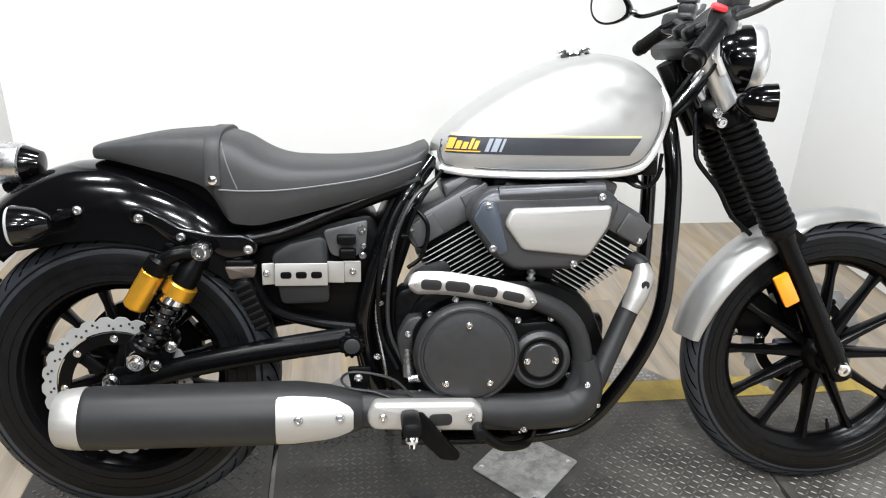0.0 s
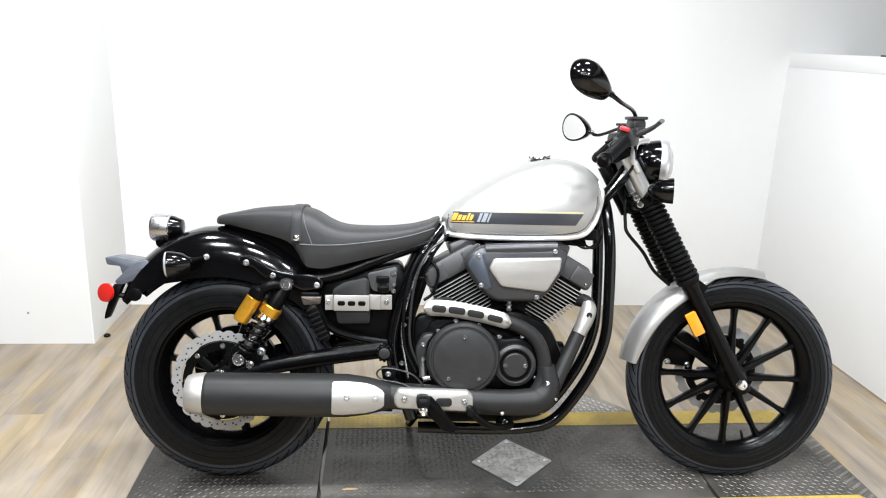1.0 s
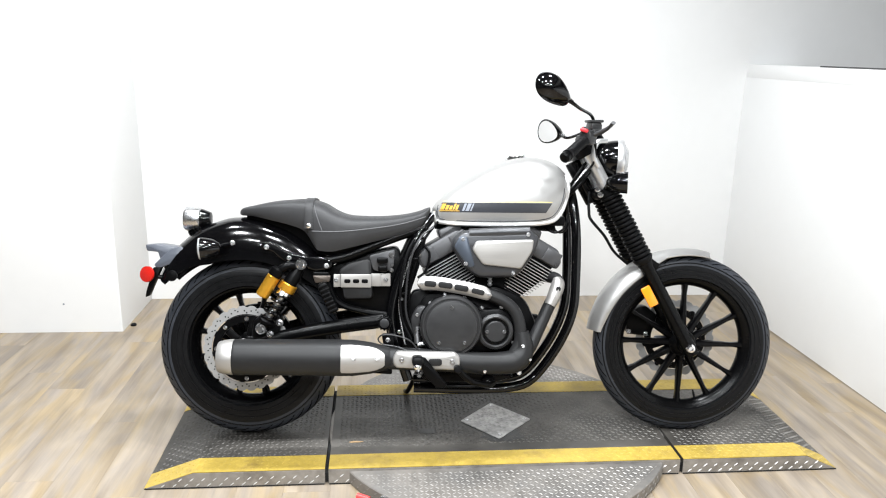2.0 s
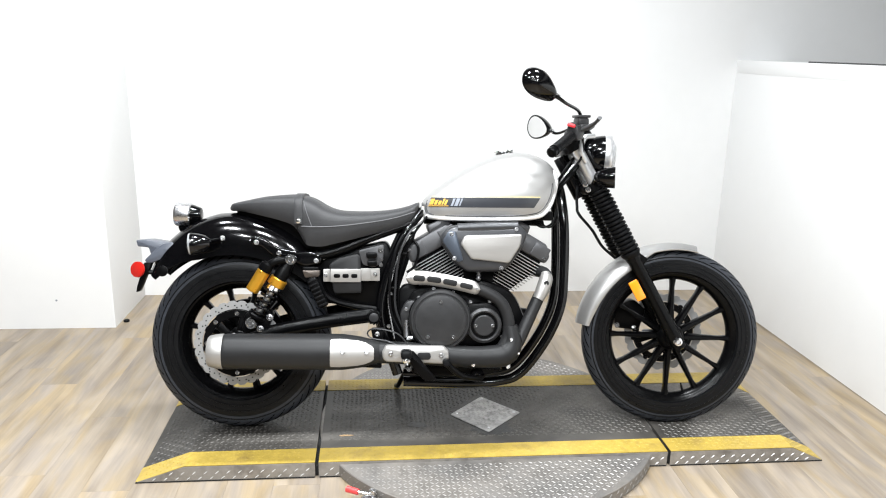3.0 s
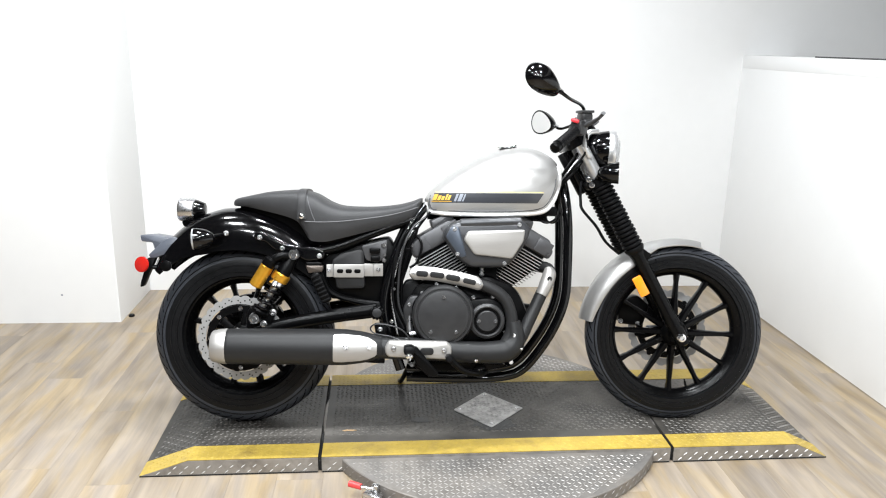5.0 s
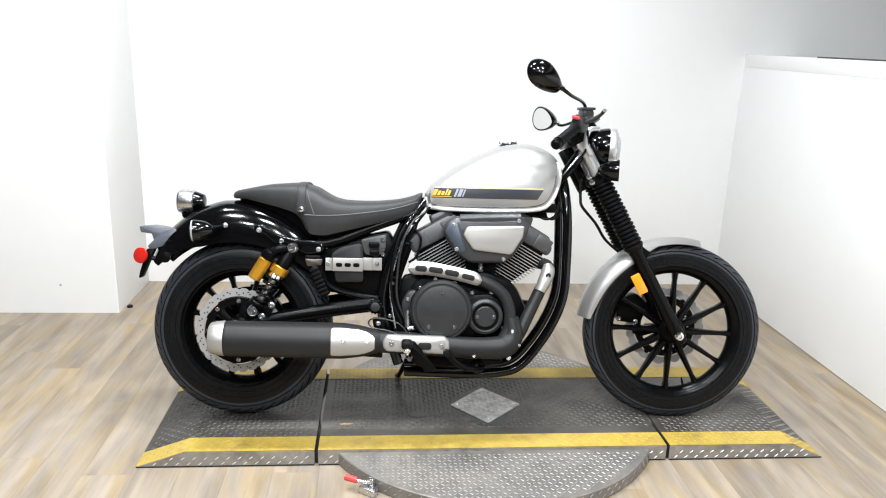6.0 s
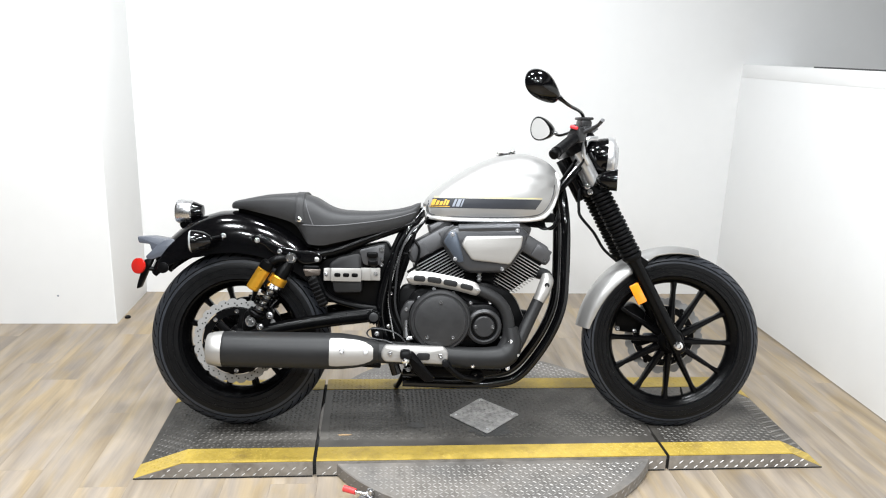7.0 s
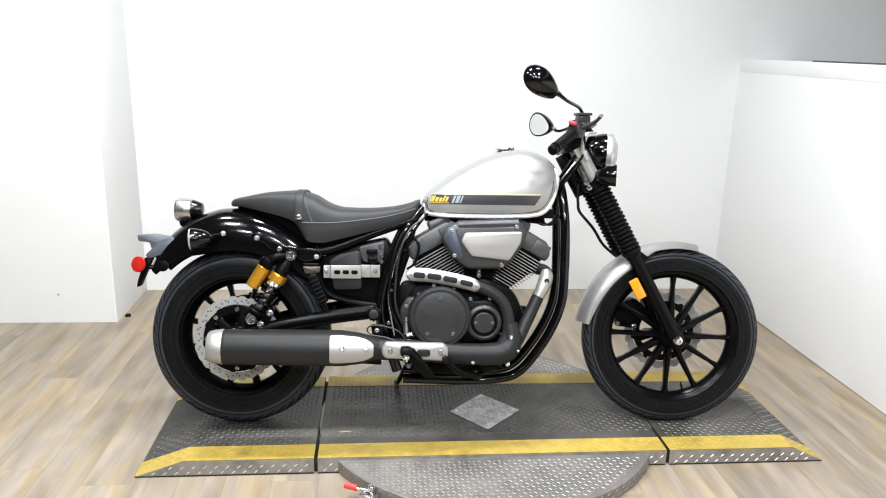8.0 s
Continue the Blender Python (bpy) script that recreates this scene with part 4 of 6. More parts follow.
for side in (-1, 1):
    def flip(sh, side=side):
        return sh if side < 0 else mirrored(sh)
    a, b = (Vector(BAR[0]), Vector(BAR[1])) if side < 0 else (Vector((p[0], -p[1], p[2])) for p in (BAR[-1], BAR[-2]))
    g_dir = (a - b).normalized()
    prof = [(0.012, 0.0), (0.0185, 0.002)]
    for i in range(22):
        h = 0.006 + i * 0.0052
        prof += [(0.0175, h), (0.0165, h + 0.0018), (0.0175, h + 0.0036)]
    prof += [(0.0185, 0.124), (0.019, 0.130), (0.010, 0.133)]
    grip = part("grip", moved(flip(lathe(prof, b + g_dir * 0.012, g_dir, 24)), SB), RUBBER, bar, "ribbed black rubber grip")
    part("bar_end", moved(flip(lathe([(0.017, 0), (0.017, 0.016), (0.012, 0.020), (0.006, 0.018)], b + g_dir * 0.146, g_dir, 20)), SB), SATIN, bar)
    sw = part("switch_box", moved(flip(moved(block(0, 0, 0, 0.048, 0.055, 0.052, 0.012), Matrix.Translation(b - g_dir * 0.020) @ Matrix.Rotation(-0.5, 4, "Z"))), SB), CHARCOAL, bar)
    if side < 0:
        part("stop_switch", moved(block(b.x - 0.006, b.y - 0.006, b.z + 0.030, 0.028, 0.022, 0.013, 0.005, Matrix.Rotation(0.3, 4, "Y")), SB), RED_SWITCH, sw, "red engine stop switch")
    res = part("master_cylinder", moved(flip(moved(join(block(0, 0, 0.008, 0.040, 0.050, 0.030, 0.007), block(-0.0, 0, 0.026, 0.046, 0.056, 0.009, 0.003), block(0.0, 0, -0.01, 0.035, 0.075, 0.022, 0.006)), Matrix.Translation(b + Vector((0.028, 0.035, 0.034))) @ Matrix.Rotation(0.35, 4, "Z"))), SB), CHARCOAL, bar, "black fluid reservoir")
    lever = [b + Vector((0.022, 0.012, 0.012)), b + Vector((0.055, -0.02, 0.028)), b + g_dir * 0.06 + Vector((0.098, 0, 0.062)), b + g_dir * 0.115 + Vector((0.130, 0, 0.094)), b + g_dir * 0.145 + Vector((0.148, 0, 0.112))]
    part("lever", moved(flip(tube(lever[:4], [0.011, 0.009, 0.0065, 0.0075], 10, flat=((0, 0, 1), 0.75))), SB), HEAD_GREY, bar, "grey hand lever")
    # mirror: stem, teardrop shell, glass, each turned as its rider left it
    foot = SB @ (b + Vector((0.030, 0.018, 0.025)) if side < 0 else Vector((b.x + 0.030, -b.y - 0.018, b.z + 0.025)))
    if side < 0:
        head_at, nrm, uu = Vector((0.993, -0.400, 1.180)), Vector((-0.50, 0.85, -0.10)), Vector((0.80, 0.35, -0.55))
        stem = [foot, foot + Vector((-0.012, -0.006, 0.050)), Vector((1.085, -0.370, 1.135)), Vector((1.043, -0.380, 1.163))]
    else:
        head_at, nrm, uu = Vector((1.142, 0.400, 1.140)), Vector((-0.86, -0.51, -0.05)), Vector((0.70, -0.60, -0.25))
        stem = [foot, foot + Vector((0.004, 0.03, 0.028)), Vector((1.215, 0.345, 1.112)), Vector((1.185, 0.375, 1.128))]
    nrm = nrm.normalized()
    mirror = part("mirror", tube(stem, [0.0065, 0.0055, 0.0055, 0.007], 10), BLACK, bike, "black rear-view mirror on a bent stem")
    uu = (uu - nrm * uu.dot(nrm)).normalized()
    vv = nrm.cross(uu)

    def oval(s, depth, head_at=head_at, uu=uu, vv=vv, nrm=nrm, wide=0.040 if side < 0 else 0.048, taper=0.42 if side < 0 else 0.28):
        lp = []
        for i in range(36):
            t = 2 * math.pi * i / 36
            lp.append(head_at + uu * (math.cos(t) * 0.068 * s) + vv * (math.sin(t) * wide * s * (1 - taper * math.cos(t))) + nrm * depth)
        return lp
    part("mirror_shell", rings([oval(0.05, -0.050), oval(0.4, -0.047), oval(0.72, -0.036), oval(0.92, -0.019), oval(1.0, -0.004), oval(1.0, 0.002), oval(0.95, 0.003)]), BLACK, mirror, "gloss black teardrop mirror shell")
    part("mirror_joint", tube([stem[-2].lerp(stem[-1], 0.55), stem[-1]], 0.0088, 12, smooth=False), STEEL, mirror, "steel stem joint")
    part("mirror_glass", rings([oval(0.88, 0.0032), oval(0.87, 0.0042)]), MIRROR, mirror, "silvered mirror glass")
    # turn signals on the fork
    o = fork_point(0.652, -0.140, 0.054)
    stalk = part("turn_signal", moved(flip(join(tube([fork_point(0.648, -0.10, 0.0), o + Vector((-0.035, 0, 0))], 0.008, 10), lathe([(0.006, -0.045), (0.016, -0.040), (0.030, -0.020), (0.036, 0.005), (0.038, 0.028), (0.035, 0.028), (0.034, 0.018)], o, (1, -0.12, 0.0), 28))), SB), BLACK, bike, "black bullet turn signal")
    part("signal_lens", moved(flip(lathe([(0.034, 0.019), (0.030, 0.022), (0.020, 0.025), (0, 0.026)], o, (1, -0.12, 0.0), 28)), SB), AMBER, stalk, "amber turn signal lens")

def along(rows, x):
    """The rows' columns at x, on a smooth curve through them."""
    i = max(0, min(len(rows) - 2, sum(1 for q in rows if q[0] <= x) - 1))
    a, b = rows[i], rows[i + 1]
    before, after = rows[max(i - 1, 0)], rows[min(i + 2, len(rows) - 1)]
    d = b[0] - a[0]
    t = max(0.0, min(1.0, (x - a[0]) / d))
    out = []
    for c in range(1, len(a)):
        m0 = (b[c] - before[c]) / (b[0] - before[0]) * d
        m1 = (after[c] - a[c]) / (after[0] - a[0]) * d
        out.append((2 * t ** 3 - 3 * t ** 2 + 1) * a[c] + (t ** 3 - 2 * t ** 2 + t) * m0 + (3 * t ** 2 - 2 * t ** 3) * b[c] + (t ** 3 - t ** 2) * m1)
    return out


# ---- tank ----
TANK = [  # x, top, seam, half width, half width at the seam
    (0.640, 0.812, 0.790, 0.020, 0.018), (0.652, 0.832, 0.770, 0.060, 0.055), (0.690, 0.868, 0.763, 0.092, 0.086), (0.748, 0.912, 0.759, 0.112, 0.104), (0.800, 0.943, 0.758, 0.124, 0.113), (0.849, 0.967, 0.758, 0.131, 0.119), (0.910, 0.990, 0.759, 0.136, 0.122), (0.960, 0.999, 0.760, 0.137, 0.122), (1.010, 0.998, 0.763, 0.135, 0.119), (1.050, 0.989, 0.772, 0.129, 0.113), (1.085, 0.972, 0.800, 0.118, 0.104), (1.110, 0.950, 0.842, 0.098, 0.086), (1.125, 0.928, 0.885, 0.05, 0.045)]
TX = [q[0] for q in TANK]


def tank_at(x):
    return along(TANK, x)


def tank_side(x, z):
    """Half width of the tank at a height."""
    top, seam, w, wb = tank_at(x)
    mid = seam + (top - seam) * 0.30
    if z <= mid:
        k = (z - seam) / max(mid - seam, 1e-6)
        return wb + (w - wb) * math.sin(max(0, min(1, k)) * math.pi / 2)
    k = min(1.0, (z - mid) / max(top - mid, 1e-6))
    return w * max(0.0, 1 - k ** 2.3) ** (1 / 2.3)


def tank_ring(x, top, seam, w, wb, n=16):
    mid = seam + (top - seam) * 0.30
    side = [(wb, seam)]
    for i in range(1, 4):
        k = i / 4
        side.append((wb + (w - wb) * math.sin(k * math.pi / 2), seam + (mid - seam) * k))
    for i in range(n + 1):
        a = math.pi / 2 * i / n
        side.append((w * math.cos(a) ** (2 / 2.3), mid + (top - mid) * math.sin(a) ** (2 / 2.3)))
    return [(x, -y, z) for y, z in side] + [(x, y, z) for y, z in reversed(side[:-1])]


dense = []
for x in np.linspace(TX[0], TX[-1], 72):
    dense.append(tank_ring(float(x), *tank_at(float(x))))
tank = part("fuel_tank", rings(dense), SILVER, bike, "silver painted teardrop fuel tank", sharp=50)
LIP = [(0.640, 0.800), (0.643, 0.782), (0.656, 0.765), (0.690, 0.760), (0.742, 0.757), (0.85, 0.756), (0.95, 0.758), (1.020, 0.762), (1.062, 0.773), (1.090, 0.803), (1.106, 0.842), (1.113, 0.880), (1.114, 0.905), (1.108, 0.930)]
for side in (-1, 1):
    pts = []
    for x, z in LIP:
        y = max(0.050, tank_side(min(max(x, 0.66), 1.108), max(z, tank_at(min(max(x, 0.66), 1.108))[1])))
        pts.append((x, side * y, z))
    part("tank_lip", tube(pts, [0.0072] * 11 + [0.0062, 0.004], 10, 5), SILVER_LIP, tank, "bright rolled tank lip")


GROOVE = [(0.655, 0.800), (0.660, 0.782), (0.672, 0.774), (0.742, 0.769), (0.85, 0.768), (0.95, 0.770), (1.018, 0.775), (1.055, 0.787), (1.078, 0.815), (1.092, 0.850), (1.097, 0.885)]
for side in (-1, 1):
    part("tank_groove", tube([(x, side * (tank_side(x, z) - 0.0012), z) for x, z in GROOVE], 0.0024, 8, 5), GREY_COVER, tank, "dark line along the tank lip")


def decal(outline, lift, nx=24, nz=3):
    """A patch that lies on the right flank of the tank; outline gives (x0, x1, z0, z1, slant at each end)."""
    x0, x1, z0, z1, sl0, sl1 = outline
    vs, fs = [], []
    for j in range(nz + 1):
        for i in range(nx + 1):
            k = j / nz
            z = z0 + (z1 - z0) * k
            x = (x0 + sl0 * k) + ((x1 + sl1 * k) - (x0 + sl0 * k)) * i / nx
            vs.append((x, -tank_side(x, z) - lift, z))
    for j in range(nz):
        for i in range(nx):
            a = j * (nx + 1) + i
            fs.append((a, a + 1, a + nx + 2, a + nx + 1))
    return vs, fs


each("side_stripe", [decal((0.652, 1.030, 0.798, 0.832, 0.006, 0.022), 0.0008), mirrored(decal((0.652, 1.030, 0.798, 0.832, 0.006, 0.022), 0.0008))], DECAL, tank, "dark side stripe")
each("stripe_line", [decal((0.676, 1.052, 0.8345, 0.837, 0, 0), 0.0008, nz=1), mirrored(decal((0.676, 1.052, 0.8345, 0.837, 0, 0), 0.0008, nz=1))], PINLINE, tank, "thin yellow line")
marks = []
for x, w, z0, z1 in ((0.664, 0.013, 0.807, 0.828), (0.680, 0.010, 0.807, 0.823), (0.693, 0.010, 0.807, 0.821), (0.706, 0.006, 0.807, 0.828), (0.715, 0.008, 0.807, 0.824)):
    marks.append(decal((x, x + w, z0, z1, (z1 - z0) * 0.42, (z1 - z0) * 0.42), 0.0014, 4, 2))
marks.append(decal((0.660, 0.730, 0.8015, 0.8040, 0.001, 0.001), 0.0014, 8, 1))
each("badge_mark", marks + [mirrored(q) for q in marks], GOLD_INK, tank, "small gold badge shape")
flags = [decal((x, x + w, 0.803, 0.829, 0.010, 0.010), 0.0014, 4, 2) for x, w in ((0.738, 0.008), (0.750, 0.012), (0.766, 0.005))]
each("stripe_mark", flags + [mirrored(q) for q in flags], DECAL_GREY, tank, "pale slanted stripe mark")
cap_at = Vector((0.938, 0.0, 0.988))
cap = part("filler_cap", lathe([(0.036, 0.0), (0.036, 0.010), (0.033, 0.014), (0.012, 0.015)], cap_at, (-0.12, 0, 1), 32), CHROME, tank, "chrome filler cap")
each("cap_hinge", [block(0.960, 0, 1.006, 0.022, 0.03, 0.010, 0.003), block(0.912, 0, 1.002, 0.018, 0.024, 0.010, 0.003)], CHROME, cap)

# ---- seat ----
SEAT = [  # x, top, bottom, half width
    (-0.037, 0.800, 0.788, 0.024), (-0.026, 0.810, 0.784, 0.050), (0.015, 0.820, 0.782, 0.075), (0.092, 0.836, 0.766, 0.098), (0.150, 0.842, 0.752, 0.110), (0.195, 0.845, 0.735, 0.119), (0.215, 0.843, 0.712, 0.124), (0.240, 0.838, 0.672, 0.130), (0.265, 0.829, 0.664, 0.134), (0.300, 0.808, 0.664, 0.138), (0.330, 0.795, 0.671, 0.139), (0.367, 0.788, 0.680, 0.140), (0.467, 0.787, 0.706, 0.134), (0.547, 0.795, 0.726, 0.120), (0.600, 0.808, 0.746, 0.104), (0.622, 0.817, 0.775, 0.094), (0.634, 0.820, 0.805, 0.080)]


def seat_at(x):
    return along(SEAT, x)


def seat_ring(x, n=12):
    top, bot, w = seat_at(x)
    crease = bot + (top - bot) * 0.50
    side = [(w * 0.90, bot), (w * 0.965, bot + (crease - bot) * 0.3), (w * 0.995, bot + (crease - bot) * 0.7), (w, crease)]
    for i in range(1, n + 1):
        a = math.pi / 2 * i / n
        side.append((w * math.cos(a) ** (2 / 3.5), crease + (top - crease) * math.sin(a) ** (2 / 3.5)))
    return [(x, -y, z) for y, z in side] + [(x, y, z) for y, z in reversed(side[:-1])]


def seat_side(x, z):
    top, bot, w = seat_at(x)
    crease = bot + (top - bot) * 0.50
    if z <= crease:
        return w
    k = min(1.0, (z - crease) / (top - crease))
    return w * max(0.0, 1 - k ** 3.5) ** (1 / 3.5)


seat = part("seat", rings([seat_ring(float(x)) for x in np.linspace(0.215, 0.634, 64)]), VINYL, bike, "dark grey vinyl solo seat", sharp=50)
cowl = part("seat_hump", rings([seat_ring(float(x)) for x in np.linspace(-0.037, 0.2145, 34)]), VINYL, bike, "dark grey padded seat hump", sharp=50)
for side in (-1, 1):
    line = [(x, side * (seat_side(x, z) + 0.0003), z) for x, z in ((0.226, 0.733), (0.29, 0.732), (0.353, 0.735), (0.43, 0.744), (0.505, 0.755), (0.565, 0.769), (0.618, 0.786))]
    part("piping", tube(line, 0.0018, 6, 5), PIPING, seat)
    line = [(x, side * (seat_side(x, z) + 0.0003), z) for x, z in ((0.262, 0.735), (0.250, 0.765), (0.240, 0.795), (0.232, 0.822))]
    part("piping", tube(line, 0.0016, 6, 5), PIPING, seat)
strap_pts = []
for i in range(41):
    a = -0.05 + (math.pi + 0.1) * i / 40
    top, bot, w = seat_at(0.217)
    crease = bot + (top - bot) * 0.5
    if i in (0, 40):
        y, z = math.copysign(w, math.cos(a)), 0.742
    else:
        s_ = max(0.0, math.sin(a))
        y, z = math.copysign(abs(math.cos(a)) ** (2 / 3.5), math.cos(a)) * w, crease + (top - crease) * s_ ** (2 / 3.5)
    strap_pts.append((y, z))
loops = []
for y, z in strap_pts:
    o = Vector((0, y * 0.9, z - 0.745)).normalized()
    lo = Vector((0, y, z))
    loops.append([lo + Vector((xx, 0, 0)) + o * d for xx, d in ((0.201, -0.002), (0.201, 0.0045), (0.204, 0.0062), (0.227, 0.0062), (0.230, 0.0045), (0.230, -0.002))])
strap = part("strap", rings(loops), VINYL, cowl, "vinyl strap over the seat")
for side in (-1, 1):
    part("strap_stud", lathe([(0.009, 0), (0.009, 0.004), (0.006, 0.006), (0, 0.006)], (0.2155, side * 0.128, 0.752), (0, side, 0.05), 18), CHROME, strap, "chrome strap stud")

part("seat_pan", rings([[(x, -w, z0), (x, w, z0), (x, w * 1.05, z1), (x, -w * 1.05, z1)] for x, w, z0, z1 in ((-0.012, 0.03, 0.772, 0.790), (0.06, 0.05, 0.745, 0.775), (0.15, 0.055, 0.705, 0.756), (0.22, 0.06, 0.655, 0.720), (0.30, 0.095, 0.645, 0.668), (0.45, 0.095, 0.690, 0.706), (0.60, 0.08, 0.735, 0.75))]), SATIN, seat)
# ---- rear mudguard and tail ----
STRUT = [(0.050, 0.690), (0.075, 0.700), (0.108, 0.684), (0.150, 0.658), (0.205, 0.646), (0.268, 0.644), (0.296, 0.628), (0.292, 0.604), (0.235, 0.594), (0.200, 0.612), (0.160, 0.616), (0.118, 0.638), (0.090, 0.664), (0.055, 0.668)]
rf = part("rear_mudguard", arc_band(0.0, 0.323, [0.405, 0.425, 0.440, 0.452, 0.458, 0.450, 0.432, 0.405], 42, 142, [0.100, 0.104, 0.104, 0.10, 0.095, 0.085], [0.085, 0.115, 0.135, 0.146, 0.148, 0.130, 0.085, 0.045]), BLACK, bike, "gloss black rear mudguard")
for side in (-1, 1):
    blade = prism(rounded(STRUT, 0.012, 4), -0.122, -0.106, 0.005, 3)
    strut = part("mudguard_strut", blade if side < 0 else mirrored(blade), BLACK, bike, "gloss black mudguard strut")
    for x, z, y in ((-0.047, 0.690, 0.104), (0.072, 0.677, 0.122), (0.149, 0.640, 0.122), (0.276, 0.614, 0.122)):
        part("bolt", bolt((x, side * y, z), (0, side, 0), 0.0075, 0.006), STEEL, strut)
    o = Vector((-0.117, side * 0.165, 0.673))
    ts = part("rear_turn_signal", join(tube([(-0.055, side * 0.10, 0.686), (-0.100, side * 0.16, 0.675)], 0.008, 10), lathe([(0.006, -0.046), (0.017, -0.042), (0.030, -0.022), (0.037, 0.004), (0.039, 0.020)], o, (-1, side * 0.1, -0.05), 28)), BLACK, bike, "black bullet turn signal")
    part("signal_lens", lathe([(0.038, 0.019), (0.036, 0.026), (0.022, 0.031), (0, 0.032)], o, (-1, side * 0.1, -0.05), 28), LENS, ts, "clear turn signal lens")
tail = part("tail_lamp", lathe([(0.018, -0.05), (0.026, -0.047), (0.036, -0.02), (0.039, 0.0)], (-0.170, 0, 0.772), (-1, 0, 0.03), 32), BLACK, bike, "round tail lamp on a black shell")
part("tail_lamp_rim", lathe([(0.037, -0.014), (0.041, -0.011), (0.043, 0.034), (0.040, 0.041), (0.034, 0.041)], (-0.170, 0, 0.772), (-1, 0, 0.03), 32), STEEL, tail, "chrome tail lamp rim")
part("tail_lamp_lens", lathe([(0.036, 0.040), (0.02, 0.043), (0, 0.044)], (-0.170, 0, 0.772), (-1, 0, 0.03), 32), RED, tail, "red tail lamp lens")
part("tail_lamp_bracket", join(tube([(-0.125, 0, 0.745), (-0.16, 0, 0.735), (-0.20, 0, 0.722)], 0.010, 8)), SATIN, tail)
holder = part("plate_holder", prism(rounded([(-0.205, 0.678), (-0.175, 0.655), (-0.225, 0.622), (-0.285, 0.600), (-0.30, 0.612), (-0.262, 0.650), (-0.235, 0.672)], 0.008, 3), -0.075, 0.075, 0.004), PLATE_GREY, bike, "dark grey plastic number plate holder")
part("plate_lamp", prism(rounded([(-0.335, 0.682), (-0.300, 0.684), (-0.232, 0.674), (-0.23, 0.640), (-0.285, 0.632), (-0.292, 0.656), (-0.330, 0.660)], 0.005, 3), -0.05, 0.05, 0.004), PLATE_GREY, holder)
part("plate_bracket", join(prism(rounded([(-0.272, 0.606), (-0.315, 0.505), (-0.328, 0.500), (-0.325, 0.520), (-0.300, 0.605)], 0.004, 2), -0.075, -0.050, 0.002), tube([(-0.25, -0.06, 0.565), (-0.34, -0.07, 0.580)], 0.008, 8)), SATIN, holder)
part("tail_reflector", lathe([(0.026, 0), (0.028, 0.004), (0.027, 0.010), (0.014, 0.013), (0, 0.0135)], (-0.312, -0.09, 0.582), (-0.4, -1, 0.1), 28), RED, holder, "round red reflector")
part("tag_knob", lathe([(0.006, 0), (0.019, 0.002), (0.019, 0.008), (0.010, 0.010)], (-0.232, -0.088, 0.577), (0, -1, 0), 24), SATIN, holder)

shift(tail, -0.022, -0.003)
shift(holder, -0.024, -0.003)
# ---- frame ----
for side in (-1, 1):
    y = side * 0.072
    cradle = part("cradle_tube", tube([(1.128, side * 0.03, 0.900), (1.140, side * 0.055, 0.830), (1.149, y, 0.720), (1.150, y, 0.560), (1.142, y, 0.450), (1.105, y, 0.350), (1.045, y, 0.255), (0.990, y, 0.196), (0.93, y, 0.174), (0.82, y, 0.166), (0.575, y, 0.172)], 0.0175, 14), BLACK, bike, "gloss black frame tube")
    shift(cradle, 0.006, 0.006)
    part("side_tube", tube([(0.640, side * 0.06, 0.790), (0.600, side * 0.085, 0.735), (0.560, side * 0.095, 0.655), (0.522, side * 0.1, 0.560), (0.500, side * 0.1, 0.450), (0.515, side * 0.095, 0.35), (0.56, side * 0.09, 0.21)], 0.0185, 14), BLACK, bike, "gloss black frame tube")
    part("seat_rail", tube([(0.615, side * 0.085, 0.748), (0.48, side * 0.10, 0.700), (0.35, side * 0.105, 0.648), (0.262, side * 0.105, 0.628)], 0.0155, 12), RIM, bike, "gloss black seat rail")
    part("lower_rail", tube([(0.50, side * 0.10, 0.440), (0.40, side * 0.10, 0.455), (0.31, side * 0.10, 0.490), (0.272, side * 0.105, 0.585)], 0.011, 10), SATIN, bike)
part("frame_plate", prism(rounded([(0.515, 0.62), (0.57, 0.74), (0.63, 0.75), (0.60, 0.62), (0.56, 0.50), (0.575, 0.30), (0.50, 0.29), (0.475, 0.42)], 0.02, 3), -0.085, 0.085, 0.006), SATIN, bike, "black frame gusset plate")
part("tank_tray", prism(rounded([(0.68, 0.765), (1.08, 0.775), (1.09, 0.735), (1.00, 0.742), (0.72, 0.738)], 0.012, 3), -0.05, 0.05, 0.006), SATIN, bike)
part("spine_tube", tube([(1.11, 0, 0.90), (0.9, 0, 0.80), (0.65, 0, 0.77)], 0.03, 14), BLACK, bike)
part("battery_box", prism(rounded([(0.272, 0.59), (0.33, 0.64), (0.52, 0.68), (0.55, 0.60), (0.50, 0.432), (0.40, 0.446), (0.312, 0.480)], 0.02, 3), -0.085, 0.085, 0.006), SATIN, bike, "black battery box")
